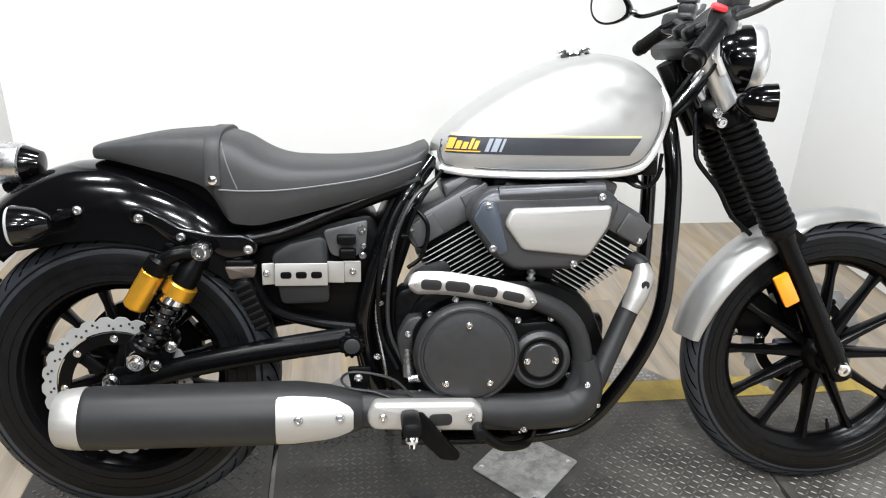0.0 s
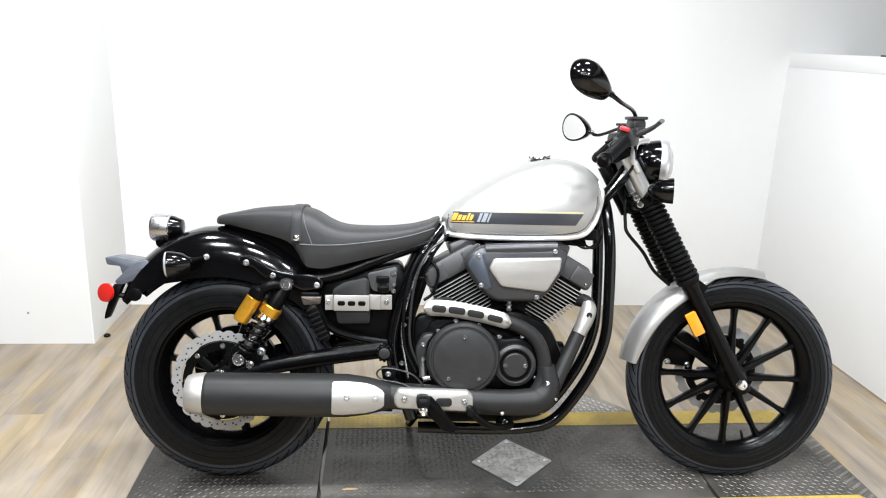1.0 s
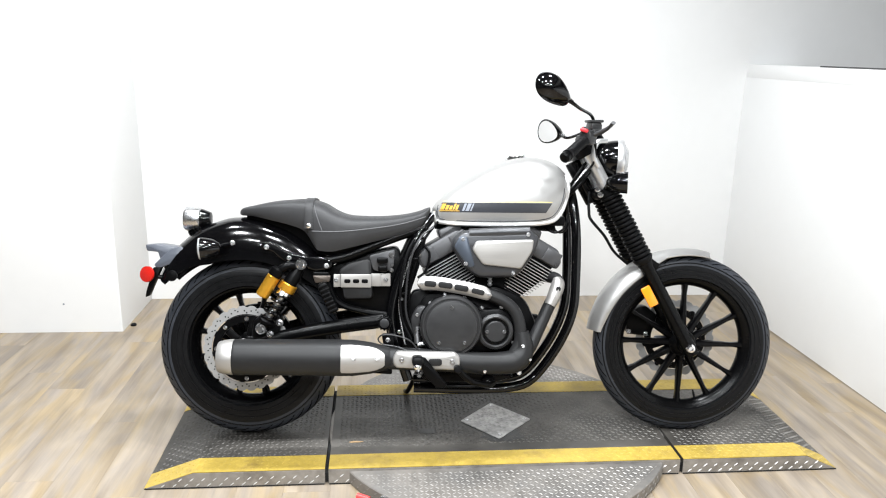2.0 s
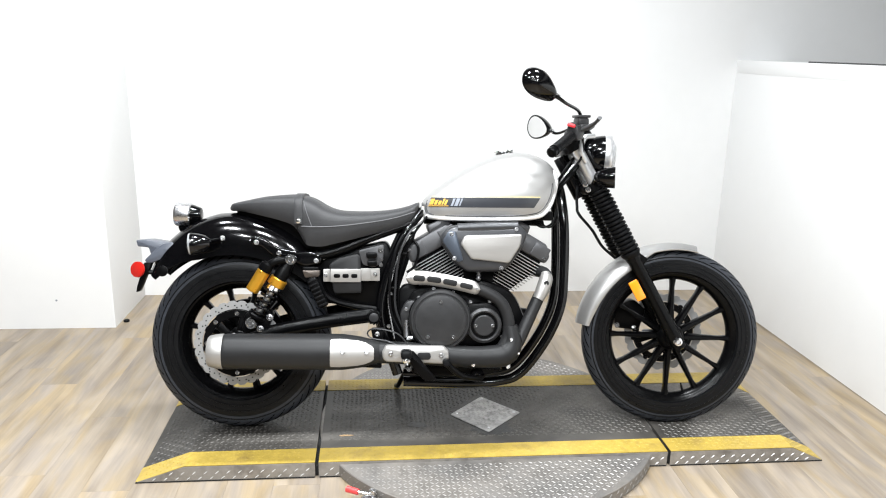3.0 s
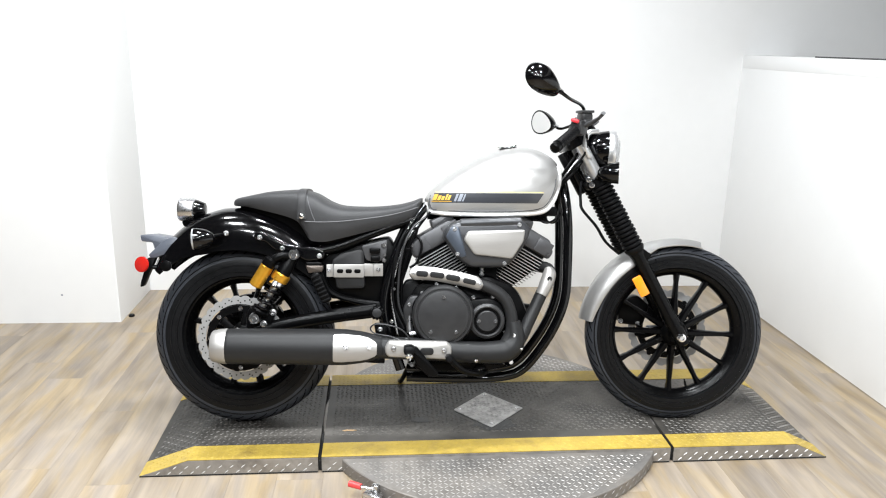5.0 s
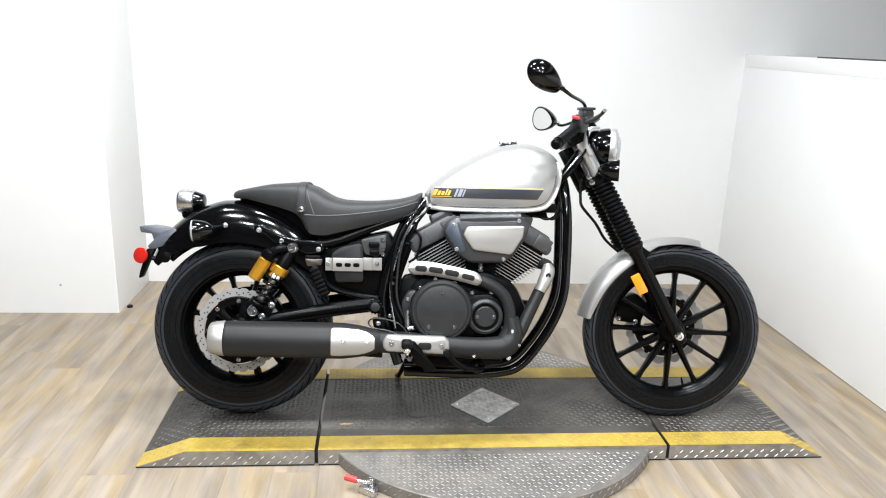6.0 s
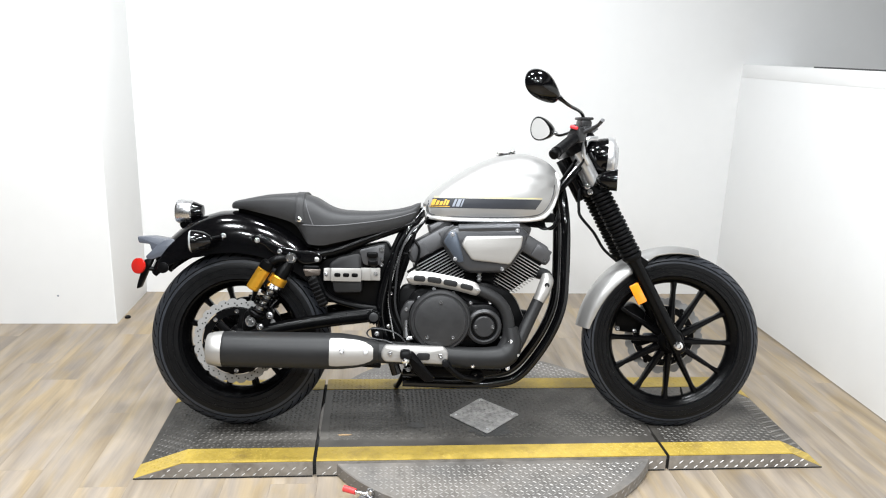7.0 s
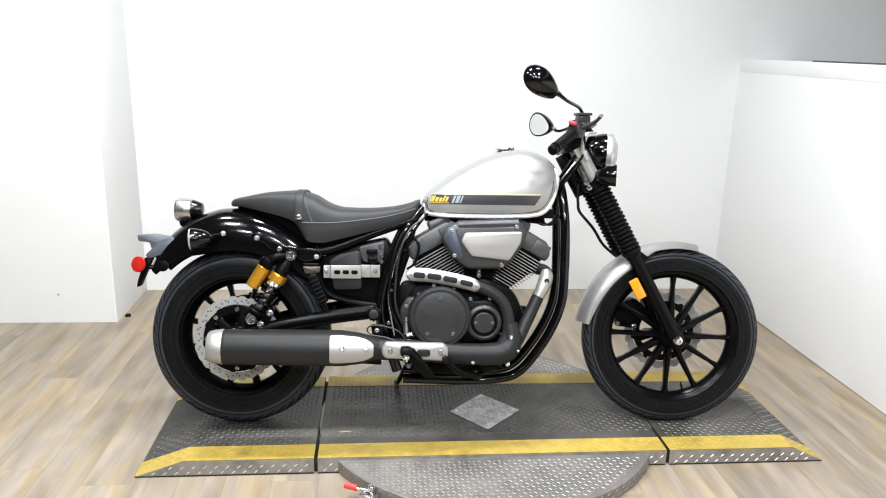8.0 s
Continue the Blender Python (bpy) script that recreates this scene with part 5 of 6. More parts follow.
# swingarm
for side in (-1, 1):
    y = side * 0.118
    arm = part("swingarm", tube([(0.475, y, 0.425), (0.30, y, 0.400), (0.12, y, 0.365), (0.0, y, 0.323), (-0.04, y, 0.315)], [0.026, 0.025, 0.024, 0.026, 0.022], 14, flat=((0, 1, 0), 0.7)), RIM, bike, "gloss black swingarm")
    lobed = [(0.477 + (0.0245 + 0.0022 * math.cos(12 * t)) * math.cos(t), 0.420 + (0.0245 + 0.0022 * math.cos(12 * t)) * math.sin(t)) for t in [2 * math.pi * i / 72 for i in range(72)]]
    knob = prism(lobed, -0.153, -0.125, 0.003)
    part("pivot_cap", knob if side < 0 else mirrored(knob), RIM, arm, "ribbed black pivot cap")
    part("pivot_face", lathe([(0.016, 0), (0.016, 0.002), (0.013, 0.003), (0.0, 0.003)], (0.477, side * 0.153, 0.420), (0, side, 0), 24), CHARCOAL, arm)
    part("axle_nut", bolt((0.0, side * 0.138, 0.350), (0, side, 0), 0.014, 0.012), CHROME, arm)
part("belt", tube([(0.0, 0.10, 0.455), (0.2, 0.10, 0.45), (0.55, 0.10, 0.43)], 0.008, 6), RUBBER, bike)
cal = part("rear_caliper", prism(rounded([(0.02, 0.36), (0.11, 0.37), (0.13, 0.43), (0.09, 0.46), (0.03, 0.43)], 0.015, 3), -0.128, -0.07, 0.008), SATIN, bike, "black rear brake caliper")
each("caliper_bolt", [bolt((0.118, -0.129, 0.418), r=0.010), bolt((0.085, -0.129, 0.378), r=0.010)], STEEL, cal)

# ---- shocks ----
for side in (-1, 1):
    y = side * 0.150
    top, low = Vector((0.195, y, 0.621)), Vector((0.061, y, 0.402))
    ax = (top - low).normalized()
    ln = (top - low).length
    shock = part("shock_absorber", lathe([(0.012, 0), (0.016, 0.012), (0.012, 0.03), (0.010, 0.05), (0.010, ln - 0.10), (0.024, ln - 0.095), (0.024, ln - 0.045), (0.020, ln - 0.035), (0.016, ln)], low, ax, 24), SATIN, bike, "rear shock with black spring and gold reservoir")
    a_, u_, w_ = basis(ax)
    coil = []
    turns = 5.5
    for i in range(int(turns * 16) + 1):
        t = 2 * math.pi * i / 16
        coil.append(low + ax * (0.030 + (ln - 0.135) * i / (turns * 16)) + (u_ * math.cos(t) + w_ * math.sin(t)) * 0.0245)
    part("spring", tube(coil, 0.0054, 8, smooth=False), BLACK, shock, "gloss black coil spring")
    part("damper_rod", lathe([(0.0125, 0.040), (0.0125, ln - 0.105)], low, ax, 20), STEEL, shock, "bright damper rod")
    part("spring_seat", lathe([(0.029, 0.0), (0.031, 0.003), (0.031, 0.010), (0.028, 0.014)], low + ax * 0.022, ax, 28), SATIN, shock)
    part("collar", lathe([(0.029, 0.0), (0.031, 0.002), (0.031, 0.026), (0.028, 0.029)], low + ax * (ln - 0.106), ax, 28), GOLD, shock, "gold preload collar")
    part("collar_ring", lathe([(0.022, 0.0), (0.028, 0.003), (0.024, 0.018)], low + ax * (ln - 0.125), ax, 28), CHROME, shock)
    rt = Vector((0.115, side * 0.168, 0.597))
    rl = rt - ax * 0.098
    part("reservoir", lathe([(0.019, 0.0), (0.0225, 0.004), (0.0225, 0.078), (0.020, 0.081)], rl, ax, 28), GOLD, shock, "gold gas reservoir")
    part("reservoir_head", join(lathe([(0.0225, 0.081), (0.0235, 0.085), (0.0225, 0.106), (0.015, 0.112)], rl, ax, 28), tube([rl + ax * 0.10, rl + ax * 0.118 + Vector((0.03, 0, 0.004)), top - ax * 0.012], 0.014, 12)), SATIN, shock)
    for p, r in ((top, 0.0165), (low, 0.0145)):
        part("mount_bolt", join(lathe([(0.020, -0.006), (0.020, 0.006), (0.017, 0.012)], p + Vector((0, side * 0.012, 0)), (0, side, 0), 20), bolt(p + Vector((0, side * 0.024, 0)), (0, side, 0), r * 0.8, 0.010)), CHROME, shock)

# ---- engine ----
CRANK = Vector((0.832, 0, 0.400))
engine = part("crankcase", prism(rounded([(0.560, 0.300), (0.600, 0.262), (0.90, 0.240), (0.98, 0.290), (1.00, 0.40), (0.955, 0.500), (0.86, 0.545), (0.70, 0.545), (0.600, 0.520), (0.560, 0.44)], 0.03, 4), -0.128, 0.128, 0.014), SATIN, bike, "black v-twin crankcase")
case = part("clutch_case", prism(rounded([(0.585, 0.455), (0.618, 0.492), (0.660, 0.514), (0.725, 0.512), (0.775, 0.486), (0.800, 0.468), (0.860, 0.474), (0.905, 0.445), (0.912, 0.38), (0.885, 0.335), (0.83, 0.325), (0.770, 0.322), (0.72, 0.300), (0.655, 0.302), (0.605, 0.330), (0.583, 0.390)], 0.02, 4), -0.178, -0.128, 0.008), SATIN, engine, "black clutch case")
clutch = part("clutch_cover", lathe([(0.104, 0), (0.106, 0.006), (0.104, 0.020), (0.098, 0.028), (0.094, 0.0285), (0.092, 0.026), (0.088, 0.026), (0.086, 0.033), (0.070, 0.036), (0.0, 0.037)], (0.690, -0.190, 0.416), (0, -1, 0), 72), CHARCOAL, engine, "large round clutch cover")
for a in (90, 230, 310):
    part("cover_bolt", bolt((0.690 + 0.067 * math.cos(math.radians(a)), -0.224, 0.414 + 0.067 * math.sin(math.radians(a))), (0, -1, 0), 0.0062, 0.008), CHROME, clutch)
small = part("timing_cover", lathe([(0.060, 0), (0.062, 0.006), (0.060, 0.013), (0.051, 0.018), (0.047, 0.017), (0.0455, 0.008), (0.037, 0.008), (0.0355, 0.016), (0.033, 0.018), (0.0, 0.019)], (0.841, -0.184, 0.396), (0, -1, 0), 56), CHARCOAL, engine, "small round timing cover")
part("cover_ring", lathe([(0.0375, 0.0), (0.0450, 0.0), (0.0450, 0.002), (0.0375, 0.002)], (0.841, -0.1922, 0.396), (0, -1, 0), 48, closed=True), SATIN, small, "black recessed ring")
for a in (0, 180):
    part("cover_bolt", bolt((0.841 + 0.029 * math.cos(math.radians(a)), -0.2015, 0.396), (0, -1, 0), 0.0058, 0.007), CHROME, small)
for x, z in ((0.618, 0.490), (0.668, 0.520), (0.735, 0.508), (0.795, 0.475), (0.862, 0.478), (0.904, 0.448), (0.575, 0.45), (0.60, 0.325), (0.905, 0.355)):
    part("case_bolt", bolt((x, -0.178, z), (0, -1, 0), 0.0055, 0.008), STEEL, engine)
part("sprocket_case", prism(rounded([(0.530, 0.46), (0.560, 0.525), (0.62, 0.535), (0.62, 0.32), (0.55, 0.30), (0.525, 0.36)], 0.014, 3), -0.120, -0.06, 0.008), SATIN, engine)
part("sprocket_cover", prism(rounded([(0.552, 0.43), (0.575, 0.475), (0.61, 0.48), (0.61, 0.39), (0.565, 0.36)], 0.014, 3), -0.150, -0.10, 0.008), CHARCOAL, engine)
part("sump", prism(rounded([(0.60, 0.270), (0.93, 0.262), (0.90, 0.215), (0.64, 0.215)], 0.02, 3), -0.10, 0.10, 0.01), SATIN, engine)
part("oil_filter", lathe([(0.034, 0.0), (0.036, 0.01), (0.036, 0.06), (0.03, 0.065)], (0.955, 0.0, 0.40), (1, 0, -0.1), 28), SATIN, engine)

for tilt, sign in ((-30, -1), (30, 1)):
    mm = Matrix.Translation(CRANK + Vector((0.006 * sign, 0, 0))) @ Matrix.Rotation(math.radians(tilt), 4, "Y")
    core = []
    for h, wo, wn in ((0.08, 0.030, 0.034), (0.125, 0.034, 0.036), (0.235, 0.084, 0.036), (0.30, 0.090, 0.070)):
        xa, xb = (-wo, wn) if sign < 0 else (-wn, wo)
        core.append([(p[0], p[1], h) for p in rounded([(xa, -0.078), (xb, -0.078), (xb, 0.078), (xa, 0.078)], 0.02, 4)])
    cyl = part("cylinder", moved(rings(core), mm), SATIN, engine, "black finned cylinder")
    for i in range(15):
        h = 0.128 + i * 0.0106
        w = min(0.104, 0.048 + i * 0.0048)
        wi = min(0.095, 0.030 + 0.0045 * i)
        x0, x1 = (-w, wi) if sign < 0 else (-wi, w)
        poly = rounded([(x0, -0.092), (x1, -0.092), (x1, 0.092), (x0, 0.092)], 0.026, 4)
        inn = inset(poly, 0.03)
        tt = 0.0042
        body = rings([[(p[0], p[1], h - tt * 0.5) for p in inn], [(p[0], p[1], h - tt * 0.42) for p in poly], [(p[0], p[1], h + tt * 0.42) for p in poly], [(p[0], p[1], h + tt * 0.5) for p in inn]], closed=False)
        rim = rings([[(p[0], p[1], h - tt * 0.26) for p in inset(poly, -0.0007)], [(p[0], p[1], h + tt * 0.26) for p in inset(poly, -0.0007)]], caps=False)
        part("fin", moved(body, mm), SATIN, cyl, more=[(FIN_EDGE, moved(rim, mm))])
    hd = [(-0.100, 0.288), (0.100, 0.288), (0.104, 0.318), (0.072, 0.352), (-0.072, 0.352), (-0.104, 0.318)]
    head = part("cylinder_head", moved(prism(rounded(hd, 0.012, 3), -0.096, 0.096, 0.010), mm), HEAD_GREY, engine, "grey rocker cover")
    part("head_lid", moved(join(prism(rounded([(-sign * 0.005, 0.350), (-sign * 0.088, 0.336), (-sign * 0.092, 0.372), (-sign * 0.012, 0.380)], 0.008, 3), -0.085, 0.085, 0.008)), mm), HEAD_GREY, head)
    each("head_step", [moved(block(a, -0.097, 0.318, 0.060, 0.008, 0.050, 0.003), mm) for a in (-0.062, 0.062)], HEAD_GREY, head)
    each("head_bolt", [moved(bolt(p, r=0.005), mm) for p in ((-0.085, -0.102, 0.335), (0.085, -0.102, 0.302))], CHROME, head)

# air cleaner
AC = [(0.732, 0.738), (0.956, 0.744), (0.992, 0.716), (0.975, 0.664), (0.934, 0.604), (0.902, 0.579), (0.782, 0.577), (0.735, 0.610), (0.688, 0.682), (0.700, 0.714)]
air = part("air_cleaner", prism(rounded(AC, 0.016, 4), -0.192, -0.100, 0.022, 4), GREY_COVER, engine, "dark grey air cleaner box")
part("air_cover", prism(rounded([(0.771, 0.705), (0.968, 0.711), (0.962, 0.670), (0.924, 0.610), (0.794, 0.624), (0.757, 0.675)], 0.010, 4), -0.205, -0.188, 0.007, 3), BRUSHED, air, "silver air cleaner panel")
part("air_ridge", tube([(0.748, -0.178, 0.729), (0.85, -0.181, 0.734), (0.955, -0.178, 0.737)], 0.016, 14), GREY_COVER, air, "raised rib along the air cleaner")
# the left facet's blue reflection is put into its colour
part("air_facet", prism(rounded([(0.696, 0.684), (0.716, 0.720), (0.742, 0.718), (0.752, 0.680), (0.768, 0.618), (0.748, 0.612)], 0.008, 3), -0.1955, -0.185, 0.003), FACET_REFLECTION, air, "air cleaner facet with a blue reflection in its colour")
for x, z in ((0.727, 0.710), (0.737, 0.626), (0.898, 0.594), (0.948, 0.727)):
    part("cover_bolt", bolt((x, -0.194, z), (0, -1, 0), 0.0062, 0.007), STEEL, air)
# black filler block, added so the gap between the cylinders stays dark
part("valley_filler", prism(rounded([(0.775, 0.480), (0.893, 0.480), (0.910, 0.600), (0.755, 0.600)], 0.01, 3), -0.086, 0.086, 0.006), SATIN, engine)
part("intake", join(tube([(0.79, -0.06, 0.72), (0.85, -0.10, 0.68)], 0.05, 16), block(0.85, -0.04, 0.74, 0.20, 0.10, 0.05, 0.01)), SATIN, engine)
part("spring_link", lathe([(0.005 + 0.005 * (i % 2), 0.006 * i) for i in range(10)], (0.826, -0.140, 0.545), (0, 0, 1), 12), FORK_STEEL, engine)

# ---- exhaust ----
exhaust = part("rear_pipe", tube([(0.650, -0.09, 0.560), (0.600, -0.16, 0.560), (0.66, -0.178, 0.555), (0.76, -0.180, 0.538), (0.846, -0.182, 0.512), (0.900, -0.184, 0.476), (0.925, -0.188, 0.420), (0.924, -0.192, 0.360), (0.895, -0.195, 0.305)], 0.0205, 16), MATTE, bike, "matte black exhaust pipe")
sh_c = [(0.573, 0.562), (0.640, 0.561), (0.700, 0.552), (0.76, 0.540), (0.825, 0.523)]
loops = []
sh_line = spline([(x, 0, z) for x, z in sh_c], 12)
for k in [0.0, 0.004, 0.012, 0.025, 0.045, 0.07, 0.10] + [0.15 + 0.05 * i for i in range(15)] + [0.90, 0.93, 0.955, 0.975, 0.988, 0.996, 1.0]:
    f = k * (len(sh_line) - 1)
    q = sh_line[min(int(f), len(sh_line) - 2)].lerp(sh_line[min(int(f) + 1, len(sh_line) - 1)], f - min(int(f), len(sh_line) - 2))
    d = min(k, 1 - k)
    hw = 0.023 * math.sqrt(max(0.01, 1 - max(0.0, (0.085 - d) / 0.085) ** 2))
    loops.append([(q.x, -0.180 - (0.030 - 0.012 * abs(s) ** 2.2), q.z + s * hw) for s in np.linspace(-1, 1, 11)] + [(q.x, -0.180 - (0.027 - 0.012 * abs(s) ** 2.2), q.z + s * hw) for s in np.linspace(1, -1, 11)])
upper = part("pipe_shield", rings(loops), BRUSHED, exhaust, "slotted bright heat shield")
for k, x in enumerate((0.617, 0.668, 0.722, 0.778)):
    z = float(np.interp(x, [p[0] for p in sh_c], [p[1] for p in sh_c]))
    sl = [(0.020, 0.010), (0.024, 0.010), (0.024, 0.010), (0.022, 0.009)][k]
    rot = Matrix.Translation((x, 0, z)) @ Matrix.Rotation(0.08 + 0.05 * k, 4, "Y")
    part("slot", moved(prism(rounded([(-sl[0], -sl[1]), (sl[0], -sl[1]), (sl[0], sl[1]), (-sl[0], sl[1])], 0.010, 4), -0.2125, -0.2045, 0.001), rot), MATTE, upper)
each("shield_bolt", [bolt((0.815, -0.207, 0.526), r=0.005), bolt((0.588, -0.206, 0.562), r=0.004)], STEEL, upper)
fp_ = part("front_pipe", tube([(1.03, -0.04, 0.575), (1.072, -0.10, 0.566), (1.066, -0.125, 0.530), (1.035, -0.140, 0.470), (0.995, -0.160, 0.390), (0.955, -0.180, 0.320), (0.90, -0.195, 0.295)], 0.0215, 16), MATTE, bike, "matte black exhaust pipe")
fs_ = part("front_pipe_shield", tube([(1.068, -0.122, 0.572), (1.070, -0.130, 0.548), (1.058, -0.138, 0.515), (1.040, -0.145, 0.478)], [0.013, 0.0235, 0.0245, 0.0235, 0.020], 14), BRUSHED, bike, "bright heat shield")
part("slot", lathe([(0.009, 0), (0.009, 0.003)], (1.066, -0.1555, 0.535), (0.15, -1, 0), 16), MATTE, fs_)
coll = part("collector", tube([(0.930, -0.186, 0.395), (0.938, -0.190, 0.335), (0.912, -0.194, 0.298), (0.86, -0.198, 0.290), (0.78, -0.204, 0.291), (0.66, -0.208, 0.300), (0.44, -0.213, 0.312)], [0.026, 0.034, 0.041, 0.039, 0.037, 0.037, 0.037, 0.038], 20), MATTE, bike, "matte black exhaust collector")
each("collector_bolt", [bolt((0.93, -0.222, 0.352), (0.3, -1, 0.2), 0.0052), bolt((0.80, -0.240, 0.270), (0, -1, -0.3), 0.0048), bolt((0.955, -0.215, 0.305), (0.6, -1, 0), 0.0048)], CHROME, coll)
s2 = part("collector_shield", prism(rounded([(0.492, 0.318), (0.505, 0.340), (0.700, 0.336), (0.716, 0.320), (0.716, 0.292), (0.700, 0.276), (0.505, 0.284), (0.493, 0.298)], 0.008, 4), -0.259, -0.225, 0.010, 4, dome=0.003), BRUSHED, coll, "bright slotted heat shield")
part("slot", prism(rounded([(0.610, 0.293), (0.655, 0.293), (0.655, 0.317), (0.610, 0.317)], 0.011, 4), -0.2635, -0.255, 0.001), MATTE, s2)
each("shield_bolt", [bolt((0.522, -0.262, 0.313), r=0.007), bolt((0.690, -0.261, 0.308), r=0.007)], STEEL, s2)
MUF = Vector((-0.063, -0.243, 0.322))
m_ax = (Vector((0.495, -0.224, 0.314)) - MUF).normalized()
muffler = part("muffler", lathe([(0.054, 0.045), (0.0565, 0.050), (0.0585, 0.060), (0.0605, 0.40), (0.060, 0.44), (0.052, 0.50), (0.040, 0.548), (0.036, 0.56)], MUF, m_ax, 48), MATTE, bike, "matte black muffler")
part("muffler_tip", lathe([(0.040, 0.012), (0.042, 0.001), (0.047, 0.0), (0.051, 0.004), (0.0555, 0.022), (0.0585, 0.046), (0.0575, 0.050), (0.040, 0.050)], MUF, m_ax, 48, closed=True), BRUSHED, muffler, "brushed steel muffler end cap")
ms_loops = []
yv = (Vector((0, -1, 0)) - m_ax * -m_ax.y).normalized()
zv = m_ax.cross(yv)
if zv.z < 0:
    zv = -zv
for k, s in ((0.400, 0.80), (0.404, 0.90), (0.43, 0.93), (0.49, 0.90), (0.515, 0.80), (0.536, 0.58), (0.543, 0.40)):
    rr = float(np.interp(k, [0.06, 0.40, 0.44, 0.50, 0.548], [0.0585, 0.0605, 0.060, 0.054, 0.046])) + 0.004
    angs = np.linspace(-s * 0.76, s * 0.98, 15)
    base = MUF + m_ax * k
    ms_loops.append([base + yv * rr * math.cos(a) + zv * rr * math.sin(a) for a in angs] + [base + yv * (rr - 0.003) * math.cos(a) + zv * (rr - 0.003) * math.sin(a) for a in reversed(angs)])
bolt_way = (yv + zv * 0.19).normalized()
mshield = part("muffler_shield", rings(ms_loops), BRUSHED, muffler, "bright muffler heat shield")
each("shield_bolt", [bolt(MUF + m_ax * k + bolt_way * d, tuple(bolt_way), 0.0072) for k, d in ((0.441, 0.0638), (0.518, 0.0566))], STEEL, mshield)
part("muffler_hanger", tube([(0.40, -0.19, 0.27), (0.44, -0.12, 0.25), (0.50, -0.09, 0.24)], 0.010, 8), SATIN, muffler)

# ---- side cover, electrics, pegs, pedals ----
cover_s = part("side_cover", prism(rounded([(0.312, 0.600), (0.345, 0.624), (0.412, 0.640), (0.424, 0.630), (0.428, 0.500), (0.330, 0.498)], 0.012, 3), -0.118, 0.118, 0.008), MATTE, bike, "black battery side cover")
strip = part("side_strip", join(block(0.372, -0.124, 0.563, 0.104, 0.004, 0.046, 0.0015), block(0.309, -0.116, 0.563, 0.030, 0.004, 0.044, 0.0015, Matrix.Rotation(0.25, 4, "Z")), block(0.440, -0.118, 0.566, 0.034, 0.004, 0.044, 0.0015, Matrix.Rotation(-0.12, 4, "Z")), block(0.472, -0.115, 0.566, 0.036, 0.004, 0.044, 0.0015)), BRUSHED, cover_s, "bright slotted side strip")
for x in (0.342, 0.372, 0.402):
    part("slot", prism(rounded([(x - 0.011, 0.555), (x + 0.011, 0.555), (x + 0.011, 0.569), (x - 0.011, 0.569)], 0.006, 3), -0.1268, -0.1255, 0.0004), SATIN, strip)
each("strip_bolt", [bolt((0.303, -0.120, 0.565), r=0.006), bolt((0.474, -0.118, 0.567), r=0.006)], STEEL, strip)
panel = part("switch_panel", prism(rounded([(0.415, 0.650), (0.505, 0.672), (0.500, 0.610), (0.470, 0.590), (0.430, 0.600)], 0.01, 3), -0.112, -0.104, 0.002), HEAD_GREY, bike, "grey bracket plate")
each("connector", [block(0.462, -0.122, 0.634, 0.038, 0.020, 0.020, 0.004), block(0.464, -0.122, 0.606, 0.034, 0.020, 0.020, 0.004)], SATIN, panel)
each("panel_bolt", [bolt((0.492, -0.114, 0.652), r=0.008), bolt((0.495, -0.114, 0.618), r=0.005)], CHROME, panel)
part("hose", tube([(0.645, -0.105, 0.752), (0.600, -0.125, 0.715), (0.566, -0.132, 0.64), (0.552, -0.132, 0.54), (0.552, -0.135, 0.45), (0.580, -0.140, 0.38), (0.602, -0.150, 0.345)], 0.0042, 8), CABLE, bike, "grey control cable in front of the frame tube")
each("hose", [tube([(0.60, -0.09, 0.74), (0.555, -0.118, 0.66), (0.533, -0.122, 0.55), (0.535, -0.122, 0.44), (0.57, -0.13, 0.36)], 0.005, 8), tube([(1.05, -0.06, 0.77), (1.09, -0.08, 0.735), (1.12, -0.06, 0.745), (1.135, -0.05, 0.77)], 0.0035, 6)], RUBBER, bike, "black rubber hose")
each("connector", [block(1.092, -0.075, 0.775, 0.036, 0.03, 0.034, 0.005), block(1.066, -0.07, 0.768, 0.03, 0.03, 0.02, 0.004)], SATIN, bike)
pp = part("passenger_peg", join(block(0.252, -0.118, 0.585, 0.055, 0.012, 0.022, 0.004), moved(block(0, 0, 0, 0.036, 0.030, 0.112, 0.008), Matrix.Translation((0.278, -0.132, 0.508)) @ Matrix.Rotation(-0.42, 4, "Y"))), SATIN, bike, "folded black passenger footpeg")
each("peg_rib", [moved(block(0, -0.0162, -0.045 + i * 0.015, 0.033, 0.005, 0.007, 0.0015), Matrix.Translation((0.278, -0.132, 0.508)) @ Matrix.Rotation(-0.42, 4, "Y")) for i in range(7)], RUBBER, pp)
part("peg_bracket", prism(rounded([(0.224, 0.584), (0.286, 0.584), (0.282, 0.562), (0.234, 0.558)], 0.005, 3), -0.130, -0.104, 0.003), BRONZE, pp, "bronze-grey peg bracket")
peg = part("rider_peg", join(tube([(0.585, -0.10, 0.262), (0.580, -0.25, 0.318)], 0.014, 12), moved(block(0, 0, 0, 0.036, 0.085, 0.030, 0.008), Matrix.Translation((0.572, -0.305, 0.325)) @ Matrix.Rotation(-0.1, 4, "X"))), RUBBER, bike, "black rubber rider footpeg")
part("peg_end", lathe([(0.012, 0), (0.013, 0.003), (0.013, 0.008), (0.007, 0.013), (0.006, 0.020), (0.0, 0.020)], (0.572, -0.340, 0.314), (0, -0.5, -1), 16), CHROME, peg)
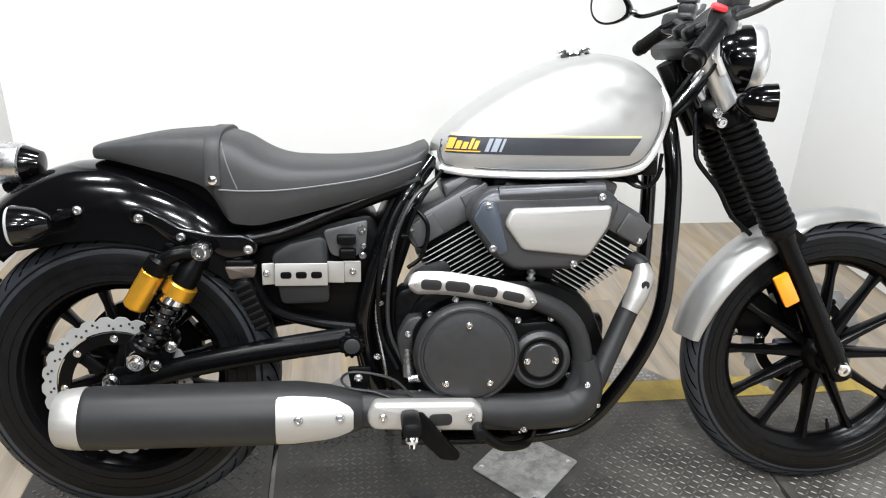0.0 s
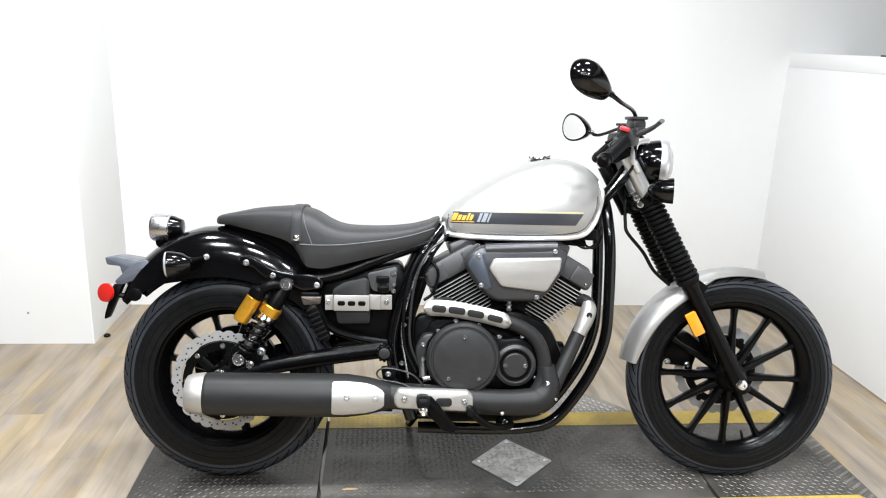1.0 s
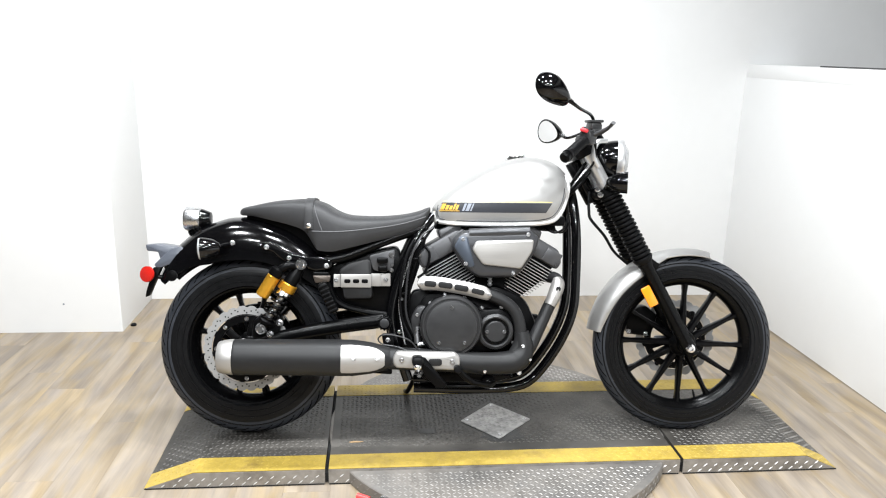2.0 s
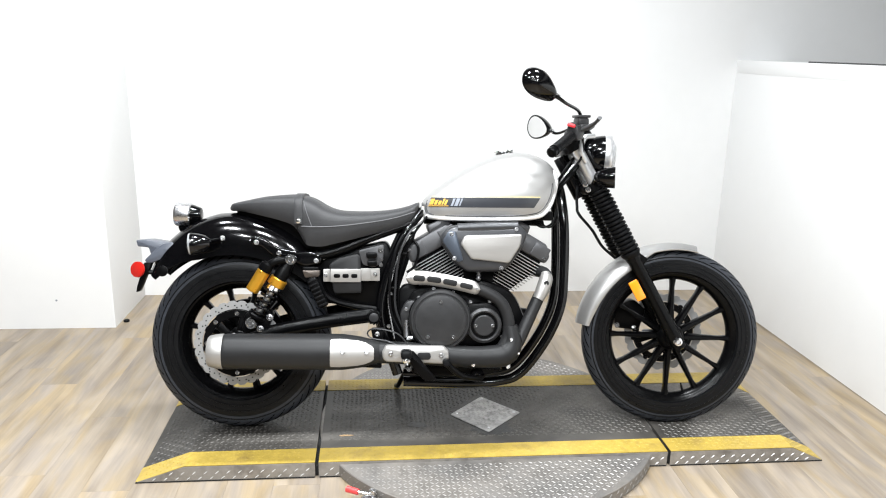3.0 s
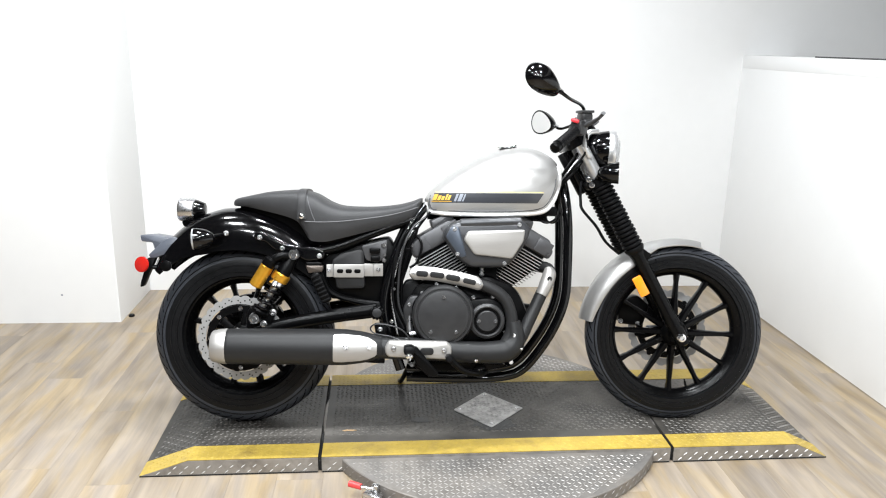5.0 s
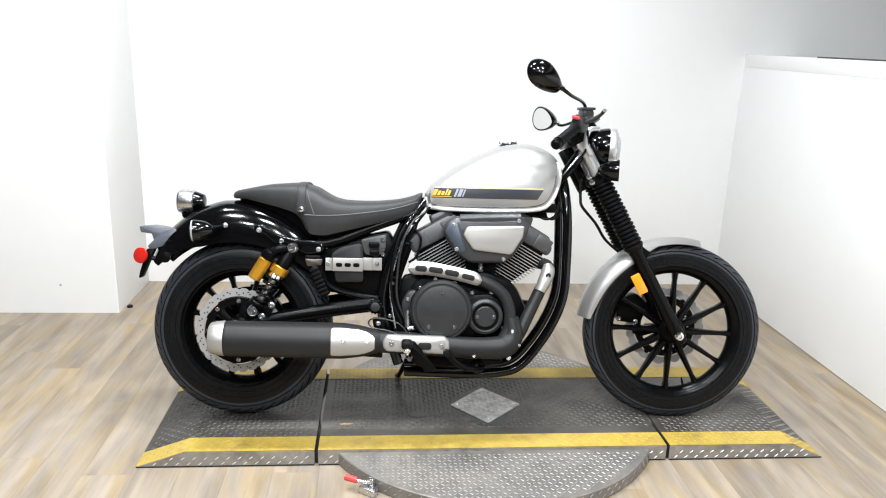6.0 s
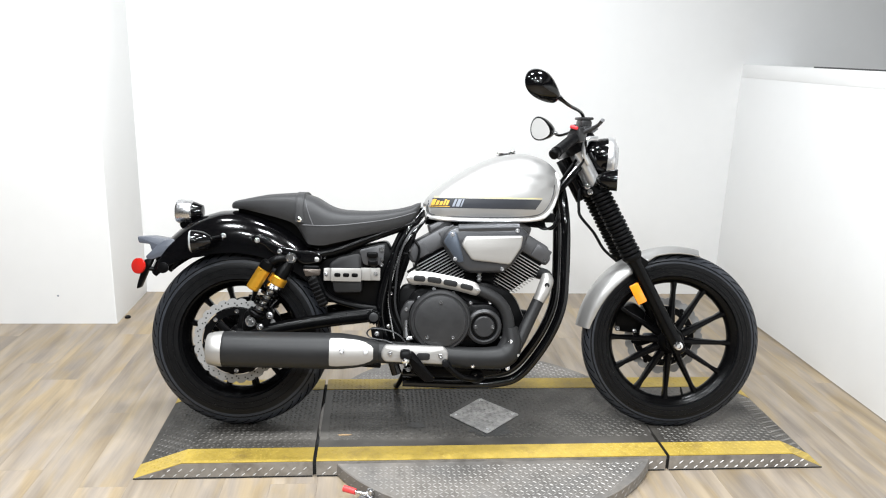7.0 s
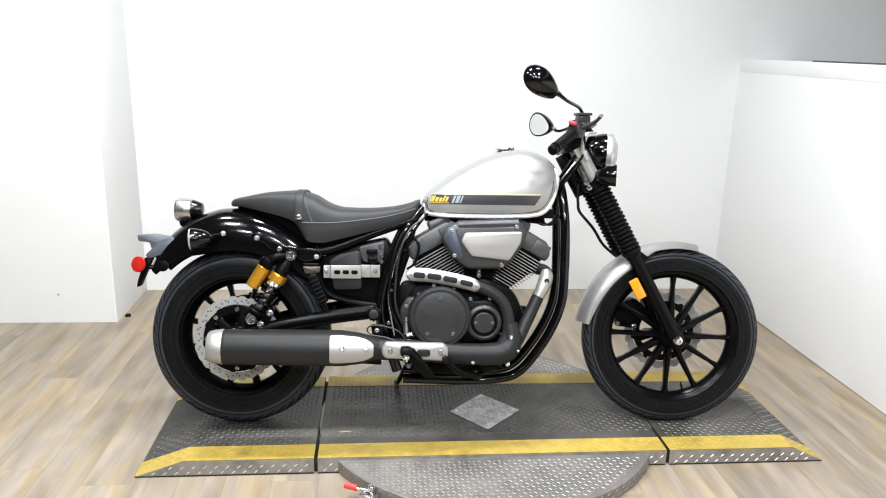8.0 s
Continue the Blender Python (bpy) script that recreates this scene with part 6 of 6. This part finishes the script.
pedal = part("brake_pedal", join(tube([(0.705, -0.262, 0.290), (0.730, -0.255, 0.262), (0.765, -0.235, 0.236), (0.815, -0.19, 0.218), (0.842, -0.13, 0.210)], 0.0105, 10), tube([(0.842, -0.13, 0.206), (0.76, -0.135, 0.200), (0.64, -0.14, 0.202)], 0.006, 8)), SATIN, bike, "black brake pedal")
part("pedal_pad", lathe([(0.0, 0.0), (0.010, 0.0), (0.012, 0.004), (0.0125, 0.040), (0.010, 0.044), (0, 0.045)], (0.705, -0.255, 0.290), (0, -1, 0.05), 18), RUBBER, pedal, "round rubber toe pad")
part("peg_arm", prism(rounded([(0.566, 0.326), (0.596, 0.330), (0.648, 0.266), (0.672, 0.238), (0.664, 0.226), (0.632, 0.230), (0.600, 0.264)], 0.008, 3), -0.272, -0.260, 0.004), SATIN, peg, "black footpeg arm")
part("pedal_spring", tube([(0.588, -0.225, 0.330), (0.548, -0.225, 0.376), (0.50, -0.225, 0.393), (0.458, -0.222, 0.395), (0.442, -0.220, 0.380), (0.458, -0.222, 0.363), (0.51, -0.226, 0.354), (0.565, -0.236, 0.332)], 0.0026, 8), CABLE, pedal, "thin wire loop")
part("brake_cylinder", join(tube([(0.59, -0.14, 0.41), (0.592, -0.145, 0.35)], 0.012, 12), tube([(0.592, -0.15, 0.345), (0.63, -0.155, 0.352)], 0.009, 10)), STEEL, bike, "small rear brake cylinder")
part("stay_bolt", bolt((0.490, -0.196, 0.370), (0, -1, 0), 0.007, 0.006), STEEL, bike)
part("stay_plate", prism(rounded([(0.468, 0.392), (0.516, 0.392), (0.504, 0.322), (0.480, 0.322)], 0.008, 3), -0.196, -0.186, 0.003), SATIN, bike, "black exhaust stay plate")
for pts_, rad_, mat_ in (([(0.66, -0.10, 0.770), (0.610, -0.118, 0.700), (0.575, -0.124, 0.60), (0.560, -0.124, 0.48), (0.572, -0.128, 0.40)], 0.004, SATIN),
                         ([(0.635, -0.098, 0.745), (0.575, -0.112, 0.665), (0.540, -0.118, 0.56), (0.527, -0.120, 0.47), (0.548, -0.122, 0.34)], 0.0036, STEEL),
                         ([(0.60, -0.104, 0.700), (0.630, -0.120, 0.660), (0.618, -0.126, 0.600), (0.590, -0.126, 0.575)], 0.0045, SATIN),
                         ([(1.035, -0.075, 0.755), (1.072, -0.095, 0.735), (1.110, -0.085, 0.752), (1.128, -0.06, 0.800)], 0.004, SATIN)):
    part("cable", tube(pts_, rad_, 8), mat_, bike, "thin control cable along the frame")
each("cable_clip", [block(0.584, -0.122, 0.640, 0.016, 0.016, 0.008, 0.002), block(0.545, -0.122, 0.520, 0.016, 0.014, 0.008, 0.002), block(0.606, -0.115, 0.712, 0.016, 0.014, 0.010, 0.002)], SATIN, bike)
part("lower_boss", lathe([(0.026, 0), (0.027, 0.008), (0.022, 0.016), (0.010, 0.018)], (0.842, -0.095, 0.206), (0, -1, 0), 24), SATIN, bike)
each("frame_bolt", [bolt((0.842, -0.113, 0.206), r=0.008), bolt((0.955, -0.092, 0.235), (0.2, -1, 0), 0.007), bolt((0.60, -0.092, 0.226), r=0.007), bolt((0.66, -0.095, 0.205), r=0.006), bolt((0.50, -0.119, 0.60), r=0.006), bolt((0.535, -0.12, 0.50), r=0.005), bolt((0.528, -0.12, 0.385), r=0.006)], CHROME, bike)
# added block that stands in for the dark tangle of tubes below the engine
part("lower_filler", prism(rounded([(0.60, 0.225), (0.64, 0.262), (0.90, 0.250), (0.94, 0.225), (0.88, 0.205), (0.63, 0.202)], 0.02, 3), -0.105, 0.105, 0.008), SATIN, bike, "black block added for the dark clutter under the engine")
side_stand = part("side_stand", tube([(0.60, 0.10, 0.20), (0.565, 0.24, 0.095), (0.555, 0.31, 0.072)], [0.011, 0.009, 0.010], 12), SATIN, bike, "black side stand")

for ob, dx, dz in ((engine, 0.014, 0.003), (exhaust, 0.014, 0.001), (coll, 0.015, 0.002), (fs_, 0.010, 0.006), (fp_, 0.010, 0.004), (tank, 0.004, 0.005), (cover_s, 0.006, 0.0), (panel, 0.006, 0.0), (peg, 0.016, -0.003), (pedal, 0.016, -0.003), (pp, 0.005, -0.003)):
    shift(ob, dx, dz)

# ---- planks of the floor ----
rng = random.Random(5)
PW, PL = 0.152, 1.22
vs_p = [(-PW / 2 + 0.0001, -PL / 2 + 0.0001), (PW / 2 - 0.0001, -PL / 2 + 0.0001), (PW / 2 - 0.0001, PL / 2 - 0.0001), (-PW / 2 + 0.0001, PL / 2 - 0.0001)]
first = part("plank", rings([[(x, y, -0.004) for x, y in vs_p], [(x, y, -0.0005) for x, y in vs_p], [(x * 0.998, y * 0.9998, 0.0) for x, y in vs_p]]), WOOD, floor)
plank_mesh = first.data
bpy.data.objects.remove(first)
far_v, far_f = [], []
cols = int((4.4 + 5.05) / PW) + 1
for c in range(cols):
    x = 4.4 - PW / 2 - c * PW
    y = BACK_Y + rng.uniform(0, PL)
    while y > -7.5 - PL / 2:
        if -2.9 < x < RIGHT_X + 0.1 and y > -2.6:
            ob = new("plank", plank_mesh)
            ob.parent = floor
            ob.location = (x, y, 0)
        else:
            n = len(far_v)
            far_v += [(x + a, y + b, 0.0) for a, b in vs_p] + [(x + a, y + b, -0.004) for a, b in vs_p]
            far_f += [(n, n + 1, n + 2, n + 3), (n, n + 4, n + 5, n + 1), (n + 1, n + 5, n + 6, n + 2), (n + 2, n + 6, n + 7, n + 3), (n + 3, n + 7, n + 4, n)]
        y -= PL
part("far_planks", (far_v, far_f), WOOD, floor)["kind"] = "stuff"
